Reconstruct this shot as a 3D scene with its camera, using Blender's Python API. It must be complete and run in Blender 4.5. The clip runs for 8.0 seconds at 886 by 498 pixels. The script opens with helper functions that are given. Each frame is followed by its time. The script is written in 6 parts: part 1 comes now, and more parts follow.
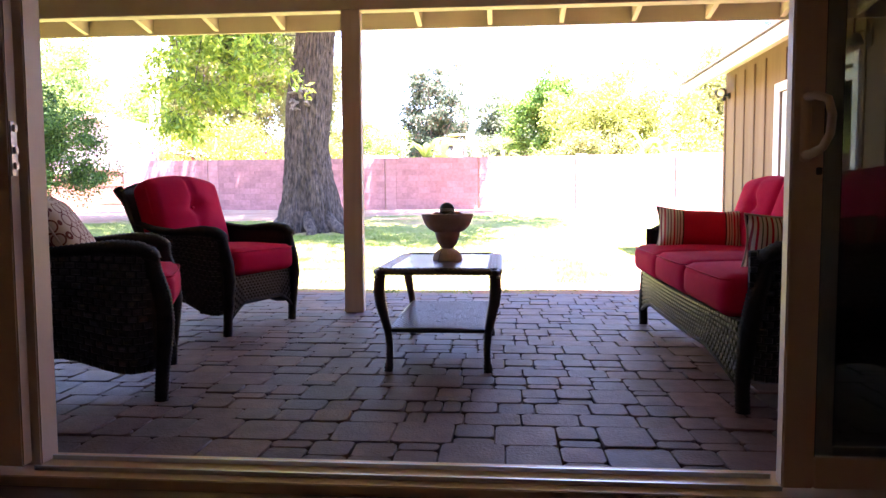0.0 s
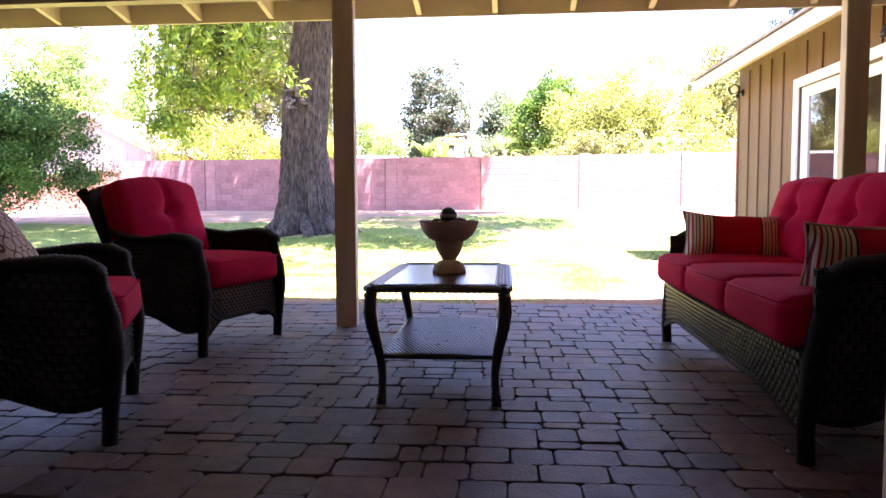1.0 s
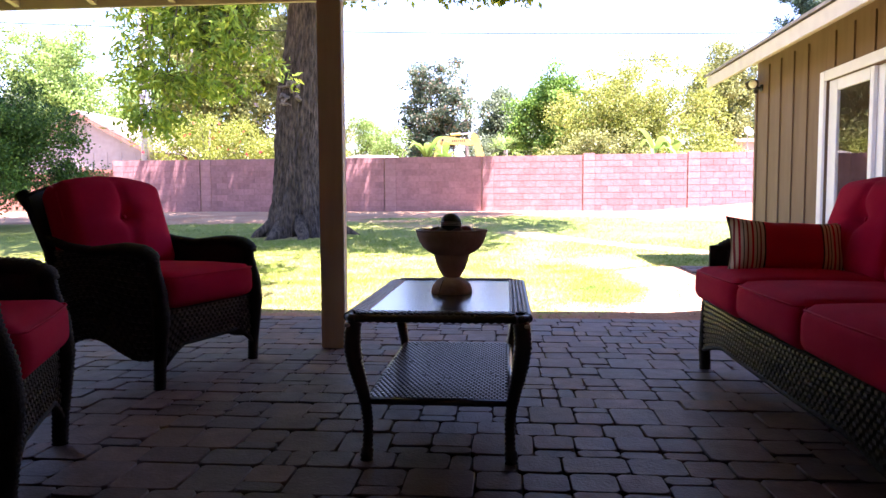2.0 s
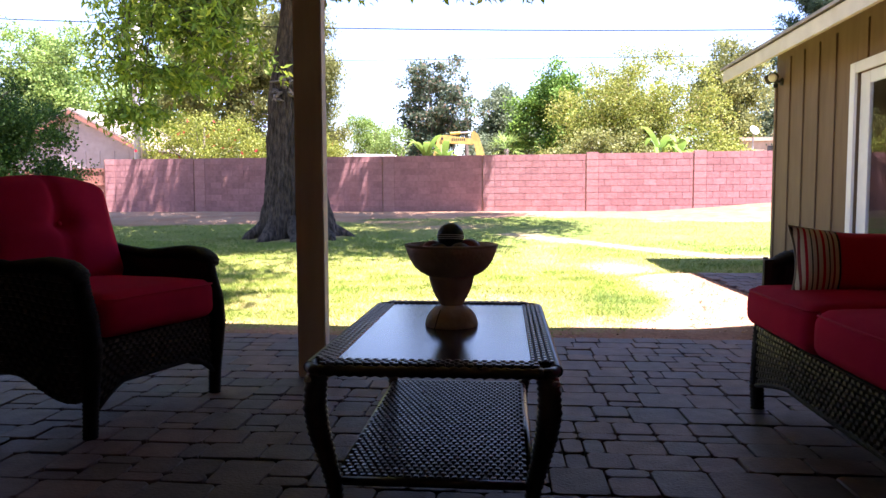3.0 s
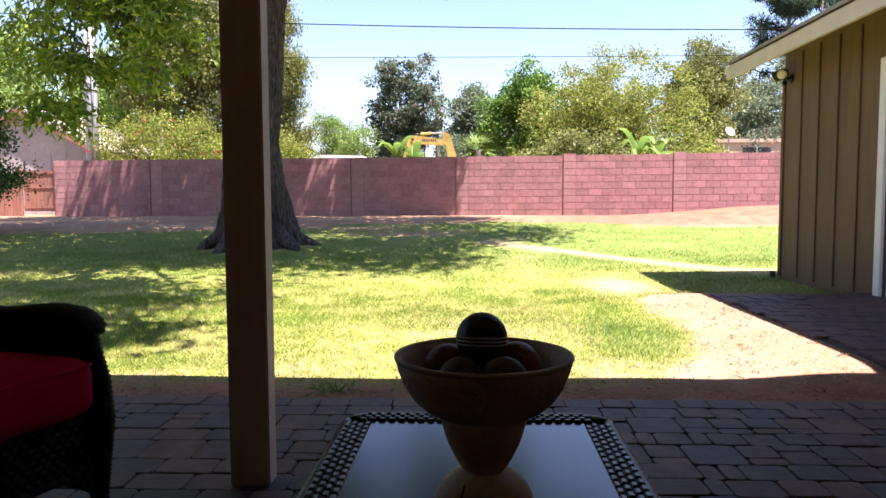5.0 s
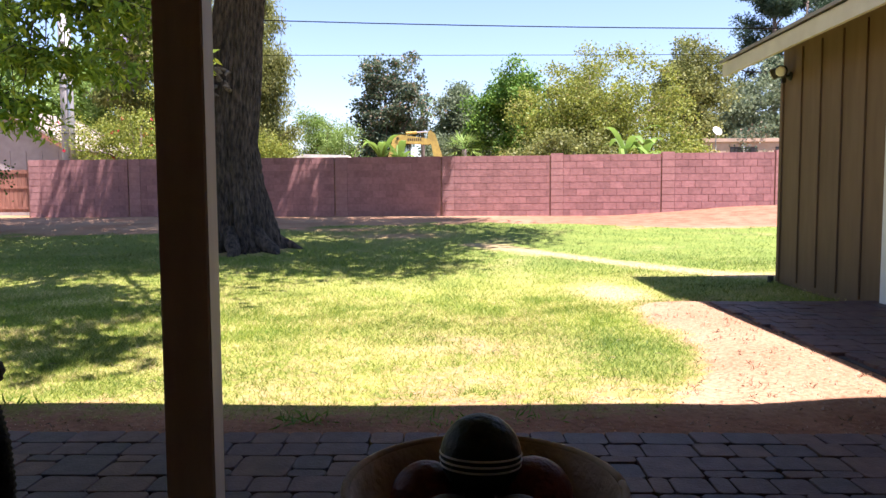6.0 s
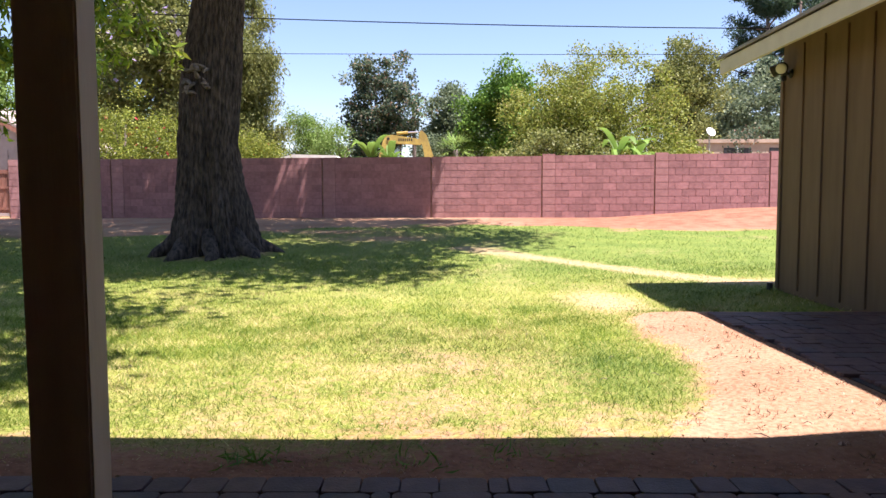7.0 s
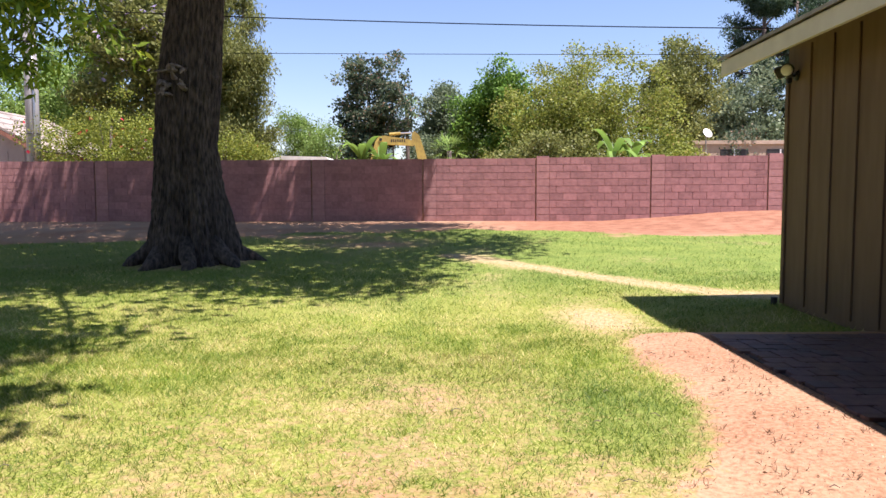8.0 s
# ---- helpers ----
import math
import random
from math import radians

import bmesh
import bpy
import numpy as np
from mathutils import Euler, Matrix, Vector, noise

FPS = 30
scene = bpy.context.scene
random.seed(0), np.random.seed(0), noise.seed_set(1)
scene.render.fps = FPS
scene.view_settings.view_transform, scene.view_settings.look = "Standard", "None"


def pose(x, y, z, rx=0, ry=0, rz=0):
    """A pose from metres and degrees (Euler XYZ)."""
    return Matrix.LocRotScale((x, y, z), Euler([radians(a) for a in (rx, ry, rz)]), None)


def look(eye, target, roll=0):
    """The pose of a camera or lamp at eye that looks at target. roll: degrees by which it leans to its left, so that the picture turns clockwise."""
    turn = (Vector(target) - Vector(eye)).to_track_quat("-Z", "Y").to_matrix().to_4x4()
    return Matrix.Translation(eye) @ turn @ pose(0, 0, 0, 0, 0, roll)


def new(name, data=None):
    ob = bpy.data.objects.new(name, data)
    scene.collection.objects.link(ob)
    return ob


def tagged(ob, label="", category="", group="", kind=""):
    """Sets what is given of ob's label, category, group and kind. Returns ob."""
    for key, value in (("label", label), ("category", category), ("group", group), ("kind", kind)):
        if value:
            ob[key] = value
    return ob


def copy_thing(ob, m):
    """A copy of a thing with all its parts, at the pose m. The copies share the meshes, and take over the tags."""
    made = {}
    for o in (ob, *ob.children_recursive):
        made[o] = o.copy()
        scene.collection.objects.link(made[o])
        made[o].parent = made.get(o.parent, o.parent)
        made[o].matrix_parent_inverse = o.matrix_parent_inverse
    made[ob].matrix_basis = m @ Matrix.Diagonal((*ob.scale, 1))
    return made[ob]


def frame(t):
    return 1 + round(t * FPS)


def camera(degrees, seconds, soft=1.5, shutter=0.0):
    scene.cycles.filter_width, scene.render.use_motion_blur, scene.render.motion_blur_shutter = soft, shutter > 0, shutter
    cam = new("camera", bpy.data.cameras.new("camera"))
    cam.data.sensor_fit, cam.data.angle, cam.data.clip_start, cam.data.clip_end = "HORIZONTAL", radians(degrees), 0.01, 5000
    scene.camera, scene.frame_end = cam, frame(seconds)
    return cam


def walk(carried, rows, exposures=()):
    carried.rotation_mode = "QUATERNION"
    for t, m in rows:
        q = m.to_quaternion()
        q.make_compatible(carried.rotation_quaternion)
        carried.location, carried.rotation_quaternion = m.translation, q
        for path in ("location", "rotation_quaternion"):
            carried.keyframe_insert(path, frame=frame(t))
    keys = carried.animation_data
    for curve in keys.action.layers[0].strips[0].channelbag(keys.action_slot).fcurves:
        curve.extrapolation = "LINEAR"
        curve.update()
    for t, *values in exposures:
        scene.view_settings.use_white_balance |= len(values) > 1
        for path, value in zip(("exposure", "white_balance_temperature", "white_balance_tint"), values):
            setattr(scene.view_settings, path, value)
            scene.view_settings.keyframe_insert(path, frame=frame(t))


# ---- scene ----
cam = camera(63.5, 8.0)
EXPOSURES = [(0.0, 4.70, 6120, 50), (0.7, 4.40, 6120, 50), (1.5, 3.68, 6120, 49), (2.0, 3.28, 6140, 45), (2.8, 2.73, 6200, 39), (3.5, 2.33, 6250, 35), (4.5, 2.06, 6380, 32), (6.0, 1.72, 6400, 30),
             (7.0, 1.47, 6400, 28), (8.0, 1.19, 6400, 27)]
PATH = [
    (0, (0.09, 0.398, 0.826), (-0.08, 2.385, 0.687), -0.3),
    (0.5, (0.075, 0.617, 0.84), (-0.096, 2.604, 0.701), -0.2),
    (1, (0.05, 0.869, 0.847), (-0.123, 2.857, 0.708), -0.3),
    (1.5, (0.02, 1.166, 0.858), (-0.154, 3.155, 0.72), -0.3),
    (3, (-0.053, 2.101, 0.882), (-0.226, 4.088, 0.742), -0.2),
    (3.5, (-0.088, 2.417, 0.931), (-0.257, 4.405, 0.791), -0.2),
    (4, (-0.149, 2.684, 0.968), (-0.289, 4.675, 0.828), -0.2),
    (4.5, (-0.211, 2.924, 0.977), (-0.323, 4.917, 0.838), -0.2),
    (6, (-0.239, 3.57, 1.026), (-0.287, 5.565, 0.884), -0.3),
    (6.5, (-0.204, 3.779, 1.042), (-0.241, 5.774, 0.9), -0.2),
    (7, (-0.141, 4.003, 1.054), (-0.170, 5.998, 0.913), -0.2),
    (7.5, (-0.068, 4.241, 1.071), (-0.090, 6.236, 0.93), -0.2),
    (8, (-0.028, 4.502, 1.159), (-0.045, 6.497, 1.017), -0.2),
]
walk(cam, [(t, look(eye, target, roll)) for t, eye, target, roll in PATH],
     exposures=EXPOSURES)

# ---- light ----
SUN_FROM = Vector((0.86, -0.53, 2.56)).normalized()
world = bpy.data.worlds.new("sky")
scene.world = world
world.use_nodes = True
wn = world.node_tree.nodes
sky = wn.new("ShaderNodeTexSky")
sky.sky_type = "NISHITA"
sky.sun_disc = False
sky.sun_elevation = math.asin(SUN_FROM.z)
sky.sun_rotation = math.atan2(SUN_FROM.x, SUN_FROM.y)
sky.air_density, sky.dust_density, sky.ozone_density = 1.2, 0.3, 4.5
world.node_tree.links.new(sky.outputs[0], wn["Background"].inputs[0])
wn["Background"].inputs[1].default_value = 0.080
sun = new("sun", bpy.data.lights.new("sun", "SUN"))
sun.data.energy, sun.data.angle, sun.data.color = 5.0, radians(0.53), (1.0, 0.955, 0.88)
sun.matrix_world = look(SUN_FROM * 60, (0, 0, 0))


# ---- materials ----
def mat(name, a, b=None, scale=6.0, rough=0.7, bump=0.2, bscale=60.0, metal=0.0, rand=0.0, stain=0.15, stretch=(1, 1, 1),
        island=None, gloss=0.5, depth=0.01, rvar=0.08, translucent=0.0):
    """A surface with grain, larger stains, relief, and a shift in value from piece to piece."""
    m = bpy.data.materials.new(name)
    m.use_nodes = True
    nt = m.node_tree
    n, link = nt.nodes, nt.links.new
    bsdf = n["Principled BSDF"]
    b = b or tuple(v * 0.8 for v in a)
    tc, info, mp = n.new("ShaderNodeTexCoord"), n.new("ShaderNodeObjectInfo"), n.new("ShaderNodeMapping")
    mul = n.new("ShaderNodeVectorMath")
    mul.operation = "SCALE"
    mul.inputs[0].default_value = (37.0, 19.0, 53.0)
    link(info.outputs["Random"], mul.inputs["Scale"])
    link(tc.outputs["Object"], mp.inputs["Vector"])
    link(mul.outputs[0], mp.inputs["Location"])
    mp.inputs["Scale"].default_value = stretch
    fine, big, rel = (n.new("ShaderNodeTexNoise") for _ in range(3))
    for t, sc, d in ((fine, scale, 6), (big, scale * 0.17, 3), (rel, bscale, 5)):
        t.inputs["Scale"].default_value, t.inputs["Detail"].default_value = sc, d
        link(mp.outputs[0], t.inputs["Vector"])
    ramp = n.new("ShaderNodeMapRange")
    ramp.inputs[1].default_value, ramp.inputs[2].default_value = 0.35, 0.65
    link(fine.outputs[0], ramp.inputs[0])
    mix = n.new("ShaderNodeMix")
    mix.data_type = "RGBA"
    mix.inputs[6].default_value, mix.inputs[7].default_value = (*a, 1), (*b, 1)
    link(ramp.outputs[0], mix.inputs[0])
    hsv = n.new("ShaderNodeHueSaturation")
    link(mix.outputs[2], hsv.inputs["Color"])
    val = n.new("ShaderNodeMapRange")
    val.inputs[1].default_value, val.inputs[2].default_value = 0.3, 0.7
    val.inputs[3].default_value, val.inputs[4].default_value = 1 - stain, 1 + stain
    link(big.outputs[0], val.inputs[0])
    out = val.outputs[0]
    if rand:
        r = n.new("ShaderNodeMapRange")
        r.inputs[3].default_value, r.inputs[4].default_value = 1 - rand, 1 + rand
        src = info.outputs["Random"]
        if island:
            src = n.new("ShaderNodeNewGeometry").outputs["Random Per Island"]
        link(src, r.inputs[0])
        pr = n.new("ShaderNodeMath")
        pr.operation = "MULTIPLY"
        link(out, pr.inputs[0])
        link(r.outputs[0], pr.inputs[1])
        out = pr.outputs[0]
    link(out, hsv.inputs["Value"])
    link(hsv.outputs[0], bsdf.inputs["Base Color"])
    rr = n.new("ShaderNodeMapRange")
    rr.inputs[3].default_value, rr.inputs[4].default_value = max(0.02, rough - rvar), min(1.0, rough + rvar)
    link(fine.outputs[0], rr.inputs[0])
    link(rr.outputs[0], bsdf.inputs["Roughness"])
    bsdf.inputs["Metallic"].default_value = metal
    bsdf.inputs["Specular IOR Level"].default_value = gloss
    if bump:
        bp = n.new("ShaderNodeBump")
        bp.inputs["Strength"].default_value, bp.inputs["Distance"].default_value = bump, depth
        link(rel.outputs[0], bp.inputs["Height"])
        link(bp.outputs[0], bsdf.inputs["Normal"])
    if translucent:
        tr, mx = n.new("ShaderNodeBsdfTranslucent"), n.new("ShaderNodeMixShader")
        mx.inputs[0].default_value = translucent
        link(hsv.outputs[0], tr.inputs[0])
        link(bsdf.outputs[0], mx.inputs[1])
        link(tr.outputs[0], mx.inputs[2])
        link(mx.outputs[0], n["Material Output"].inputs[0])
    return m


def foliage(name, a, b, c=None, var=0.35, odd=0.93, patch=0.9, drift=0.0, through_light=0.4):
    """Leaves that differ from one to the next and let some light through."""
    m = bpy.data.materials.new(name)
    m.use_nodes = True
    nt = m.node_tree
    n, link = nt.nodes, nt.links.new
    bsdf = n["Principled BSDF"]
    geo, ramp, tc, big = n.new("ShaderNodeNewGeometry"), n.new("ShaderNodeValToRGB"), n.new("ShaderNodeTexCoord"), n.new("ShaderNodeTexNoise")
    ramp.color_ramp.elements[0].color, ramp.color_ramp.elements[1].color = (*a, 1), (*b, 1)
    if c:
        e = ramp.color_ramp.elements.new(odd)
        e.color = (*b, 1)
        ramp.color_ramp.elements[2].color = (*c, 1)
    big.inputs["Scale"].default_value = patch
    link(tc.outputs["Object"], big.inputs["Vector"])
    src = geo.outputs["Random Per Island"]
    if drift:
        md, ad = n.new("ShaderNodeMapRange"), n.new("ShaderNodeMath")
        md.inputs[1].default_value, md.inputs[2].default_value, md.inputs[3].default_value, md.inputs[4].default_value = 0.3, 0.7, -drift, drift
        pn = n.new("ShaderNodeTexNoise")
        pn.inputs["Scale"].default_value, pn.inputs["Detail"].default_value = 1.6, 6
        link(tc.outputs["Object"], pn.inputs["Vector"])
        link(pn.outputs[0], md.inputs[0])
        link(src, ad.inputs[0])
        link(md.outputs[0], ad.inputs[1])
        src = ad.outputs[0]
    link(src, ramp.inputs[0])
    hsv, mr = n.new("ShaderNodeHueSaturation"), n.new("ShaderNodeMapRange")
    mr.inputs[1].default_value, mr.inputs[2].default_value, mr.inputs[3].default_value, mr.inputs[4].default_value = 0.3, 0.7, 1 - var, 1 + var
    link(big.outputs[0], mr.inputs[0])
    link(ramp.outputs[0], hsv.inputs["Color"])
    link(mr.outputs[0], hsv.inputs["Value"])
    link(hsv.outputs[0], bsdf.inputs["Base Color"])
    bsdf.inputs["Roughness"].default_value = 0.55
    bsdf.inputs["Specular IOR Level"].default_value = 0.35
    tr, mx = n.new("ShaderNodeBsdfTranslucent"), n.new("ShaderNodeMixShader")
    mx.inputs[0].default_value = through_light
    link(hsv.outputs[0], tr.inputs[0])
    link(bsdf.outputs[0], mx.inputs[1])
    link(tr.outputs[0], mx.inputs[2])
    link(mx.outputs[0], n["Material Output"].inputs[0])
    return m


def glass(name, tint=(0.9, 0.95, 0.93)):
    m = bpy.data.materials.new(name)
    m.use_nodes = True
    b = m.node_tree.nodes["Principled BSDF"]
    b.inputs["Base Color"].default_value = (*tint, 1)
    b.inputs["Roughness"].default_value = 0.0
    b.inputs["IOR"].default_value = 1.45
    b.inputs["Transmission Weight"].default_value = 1.0
    return m


M_PAVER = mat("tumbled paver", (0.105, 0.055, 0.054), (0.073, 0.039, 0.040), 14, 0.62, 0.5, 90, rand=0.28, stain=0.2, depth=0.006)
M_PAVER_GREY = mat("grey paver", (0.087, 0.056, 0.062), (0.062, 0.041, 0.046), 14, 0.6, 0.5, 90, rand=0.25, stain=0.2, depth=0.006)
M_PAVER_TAN = mat("tan paver", (0.128, 0.066, 0.050), (0.092, 0.048, 0.038), 14, 0.64, 0.5, 90, rand=0.25, stain=0.2, depth=0.006)
M_SAND = mat("joint sand", (0.085, 0.068, 0.060), (0.05, 0.040, 0.035), 30, 0.95, 0.5, 150)
M_BLOCK = mat("red concrete block", (0.355, 0.180, 0.170), (0.285, 0.143, 0.136), 9, 0.9, 0.45, 120, rand=0.13, stain=0.12, depth=0.004)
M_PILASTER = mat("pale red block", (0.385, 0.205, 0.19), (0.325, 0.168, 0.156), 9, 0.9, 0.45, 120, rand=0.08, stain=0.1, depth=0.004)
M_MORTAR = mat("red mortar", (0.31, 0.165, 0.152), (0.25, 0.132, 0.122), 20, 0.95, 0.3, 120)
M_TAN = mat("tan house paint", (0.160, 0.098, 0.050), (0.138, 0.084, 0.043), 3, 0.75, 0.25, 40, stain=0.08, stretch=(4, 4, 0.6), depth=0.003)
M_CREAM = mat("cream paint", (0.66, 0.58, 0.45), (0.60, 0.52, 0.40), 5, 0.65, 0.25, 50, stain=0.08, depth=0.003)
M_POST = mat("cream post paint", (0.76, 0.66, 0.54), (0.69, 0.59, 0.475), 4, 0.6, 0.3, 30, stain=0.1, stretch=(5, 5, 0.5), depth=0.003)
M_VINYL = mat("almond vinyl", (0.70, 0.56, 0.42), (0.67, 0.53, 0.395), 4, 0.42, 0.05, 80, stain=0.05)
M_WHITE = mat("white trim paint", (0.80, 0.79, 0.76), (0.75, 0.74, 0.71), 5, 0.5, 0.1, 60, stain=0.05)
M_ALU = mat("brushed aluminium", (0.62, 0.62, 0.62), (0.52, 0.52, 0.52), 20, 0.35, 0.1, 120, metal=1.0, stretch=(0.2, 4, 4))
M_INTERIOR = mat("interior wall paint", (0.62, 0.41, 0.27), (0.58, 0.38, 0.25), 3, 0.8, 0.1, 60)
M_WOODFLOOR = mat("dark wood floor", (0.10, 0.05, 0.03), (0.07, 0.033, 0.019), 4, 0.4, 0.15, 40, stretch=(0.6, 6, 1))
M_GLASS = glass("clear glass")
M_GLASS_DARK = glass("tinted glass", (0.30, 0.33, 0.30))
M_CABLE = mat("black cable", (0.006, 0.006, 0.006), (0.008, 0.008, 0.008), 20, 0.9, 0.0, 80, gloss=0.05)
M_DARK = mat("black iron", (0.02, 0.02, 0.02), (0.03, 0.028, 0.025), 20, 0.5, 0.2, 80)
M_SHINGLE = mat("grey shingle", (0.34, 0.30, 0.27), (0.24, 0.21, 0.19), 8, 0.9, 0.5, 40)


# ---- mesh tools ----
def box(bm, x0, x1, y0, y1, z0, z1, bevel=0.0, m=None):
    vs = [bm.verts.new((x, y, z)) for z in (z0, z1) for x, y in ((x0, y0), (x1, y0), (x1, y1), (x0, y1))]
    if m is not None:
        for v in vs:
            v.co = m @ v.co
    fs = [bm.faces.new([vs[i] for i in q]) for q in ((3, 2, 1, 0), (4, 5, 6, 7), (0, 1, 5, 4), (1, 2, 6, 5), (2, 3, 7, 6), (3, 0, 4, 7))]
    if bevel:
        bmesh.ops.bevel(bm, geom=list({e for f in fs for e in f.edges}), offset=bevel, segments=2, affect="EDGES", clamp_overlap=True)
    return bm


def tube(bm, pts, radii, n=8, flat=1.0):
    """A tube swept along points; flat squeezes it in height."""
    pts = [Vector(p) for p in pts]
    radii = radii if hasattr(radii, "__len__") else [radii] * len(pts)
    rings, side = [], None
    for i, p in enumerate(pts):
        d = (pts[min(i + 1, len(pts) - 1)] - pts[max(i - 1, 0)]).normalized()
        if side is None:
            side = d.cross((0, 0, 1)) if abs(d.z) < 0.9 else d.cross((0, 1, 0))
        side = (side - d * side.dot(d)).normalized()
        up = side.cross(d)
        rings.append([bm.verts.new(p + radii[i] * (side * math.cos(a) + up * flat * math.sin(a))) for a in (2 * math.pi * k / n for k in range(n))])
    for r, q in zip(rings, rings[1:]):
        for k in range(n):
            bm.faces.new((r[k], r[(k + 1) % n], q[(k + 1) % n], q[k]))
    bm.faces.new(rings[0][::-1])
    bm.faces.new(rings[-1])
    return bm


def lathe(bm, profile, n=40, at=(0, 0, 0)):
    rings = []
    for r, z in profile:
        rings.append([bm.verts.new((at[0] + r * math.cos(a), at[1] + r * math.sin(a), at[2] + z)) for a in (2 * math.pi * k / n for k in range(n))])
    for a, b in zip(rings, rings[1:]):
        for k in range(n):
            bm.faces.new((a[k], a[(k + 1) % n], b[(k + 1) % n], b[k]))
    bm.faces.new(rings[0][::-1])
    bm.faces.new(rings[-1])
    return bm


def obj(name, bm, material, smooth=False):
    me = bpy.data.meshes.new(name)
    bmesh.ops.recalc_face_normals(bm, faces=bm.faces)
    bm.to_mesh(me)
    bm.free()
    if smooth:
        for p in me.polygons:
            p.use_smooth = True
    me.materials.append(material)
    return new(name, me)


def part(name, bm, material, parent, label="", smooth=False):
    ob = obj(name, bm, material, smooth)
    ob.parent = parent
    return tagged(ob, label)


def thing(name, label, category, group="", kind="", m=None):
    ob = new(name)
    ob.empty_display_size = 0.1
    if m is not None:
        ob.matrix_basis = m
    return tagged(ob, label, category, group, kind)


def bx(*a, **k):
    return box(bmesh.new(), *a, **k)


def fast_mesh(name, verts, faces, material, smooth=False):
    """A mesh from computed arrays."""
    me = bpy.data.meshes.new(name)
    me.from_pydata(verts, [], faces)
    me.update()
    if smooth:
        me.polygons.foreach_set("use_smooth", [True] * len(me.polygons))
    me.materials.append(material)
    return new(name, me)


# ---- ground ----
def smooth01(t):
    t = min(1.0, max(0.0, t))
    return t * t * (3 - 2 * t)


def ground_z(x, y):
    z = -0.045 + 0.49 * smooth01((y - 11) / 16.5)
    z += 0.32 * smooth01((x - 4.0) / 6) * smooth01((y - 21.5) / 4)
    z += 0.075 * smooth01((x - 1.1) / 0.8) * smooth01((y - 6.9) / 0.5) * smooth01((11.0 - y) / 0.7)
    if y > 7:
        z += 0.02 * noise.noise((x * 0.7, y * 0.7, 0)) * min(1, max(0.15, abs(x - 2.0)))
    r = math.hypot(x + 4.25, y - 16.3)
    z += 0.10 * math.exp(-(r / 1.1) ** 2)
    if y < 7.1:
        z = -0.055 + 0.012 * noise.noise((x * 3, y * 3, 2)) if y > 6.5 else -0.09
    if x > 2.1 and 6.4 < y < 10.25 or x > 3.75 and y < 12.1:
        z = -0.09
    return z


def lawn(x, y):
    """How much turf grows at a place: 0 bare dirt, 1 full."""
    w = 0.35 * noise.noise((x * 0.8, y * 0.8, 5)) + 0.16 * noise.noise((x * 2.7, y * 2.7, 9))
    v = smooth01((y - 6.82 + w * 0.8) / 0.55)
    edge = 1.58 - 0.20 * (y - 8.9) ** 2 * (y < 8.9) + 0.45 * smooth01((y - 10.2) / 0.7) + 6 * smooth01((y - 10.5) / 0.6)
    v *= smooth01((edge - x + w * 0.6) / 0.32)
    thick = math.exp(-(((x - 1.0) / 0.62) ** 2 + ((y - 8.45) / 0.85) ** 2) ** 1.5)
    worn = 0.22 * noise.noise((x * 1.9, y * 1.9, 15)) + 0.2 * noise.noise((x * 5.3, y * 5.3, 31))
    v *= 1 - (0.75 + 0.5 * w) * math.exp(-((x - 1.45) ** 2 / 0.24 + (y - 11.5) ** 2 / 1.3))
    v *= 1 - min(0.9, max(0.0, 0.38 + 1.2 * w + 1.6 * worn)) * smooth01((x + 2.8) / 2.5) * smooth01((10.4 - y) / 2.0) * (1 - thick)
    v *= 1 + 0.6 * worn
    px = [(0.0, 17.4), (1.44, 15.75), (2.36, 14.4), (3.4, 13.15), (4.4, 12.9)]
    d = 9.0
    for (ax, ay), (cx, cy) in zip(px, px[1:]):
        t = min(1, max(0, ((x - ax) * (cx - ax) + (y - ay) * (cy - ay)) / ((cx - ax) ** 2 + (cy - ay) ** 2)))
        d = min(d, math.hypot(x - ax - t * (cx - ax), y - ay - t * (cy - ay)))
    v *= 1 - min(1.0, max(0.0, 0.8 + 1.1 * w)) * math.exp(-((d + 0.6 * w) / 0.33) ** 2)
    far = 20.3 + 2.8 * smooth01((x + 8) / 7) - 1.6 * smooth01((x - 2.2) / 2.2)
    v *= smooth01((far - y + 2.2 * w) / 1.0)
    v *= 1 - math.exp(-(math.hypot(x + 4.25, y - 16.3) / 1.0) ** 4)
    v *= 1 - 0.75 * math.exp(-((x + 1.6) ** 2 / 2.2 + (y - 19.3) ** 2 / 0.7))
    v *= 1 - 0.6 * math.exp(-((x + 3.0) ** 2 / 2.0 + (y - 20.9) ** 2 / 0.5))
    return min(1, max(0, v * (0.85 + 0.9 * w)))


def lush(x, y):
    """How green the turf is: the watered far side is greener than the worn near side."""
    thick = math.exp(-(((x - 1.0) / 0.62) ** 2 + ((y - 8.45) / 0.85) ** 2) ** 1.5)
    return 0.5 * thick + 0.22 + 0.75 * smooth01((y - 11.5 + 2.0 * noise.noise((x * 0.5, y * 0.5, 21))) / 4.0) * (0.55 + 0.45 * smooth01((x + 1.5) / 3.0))


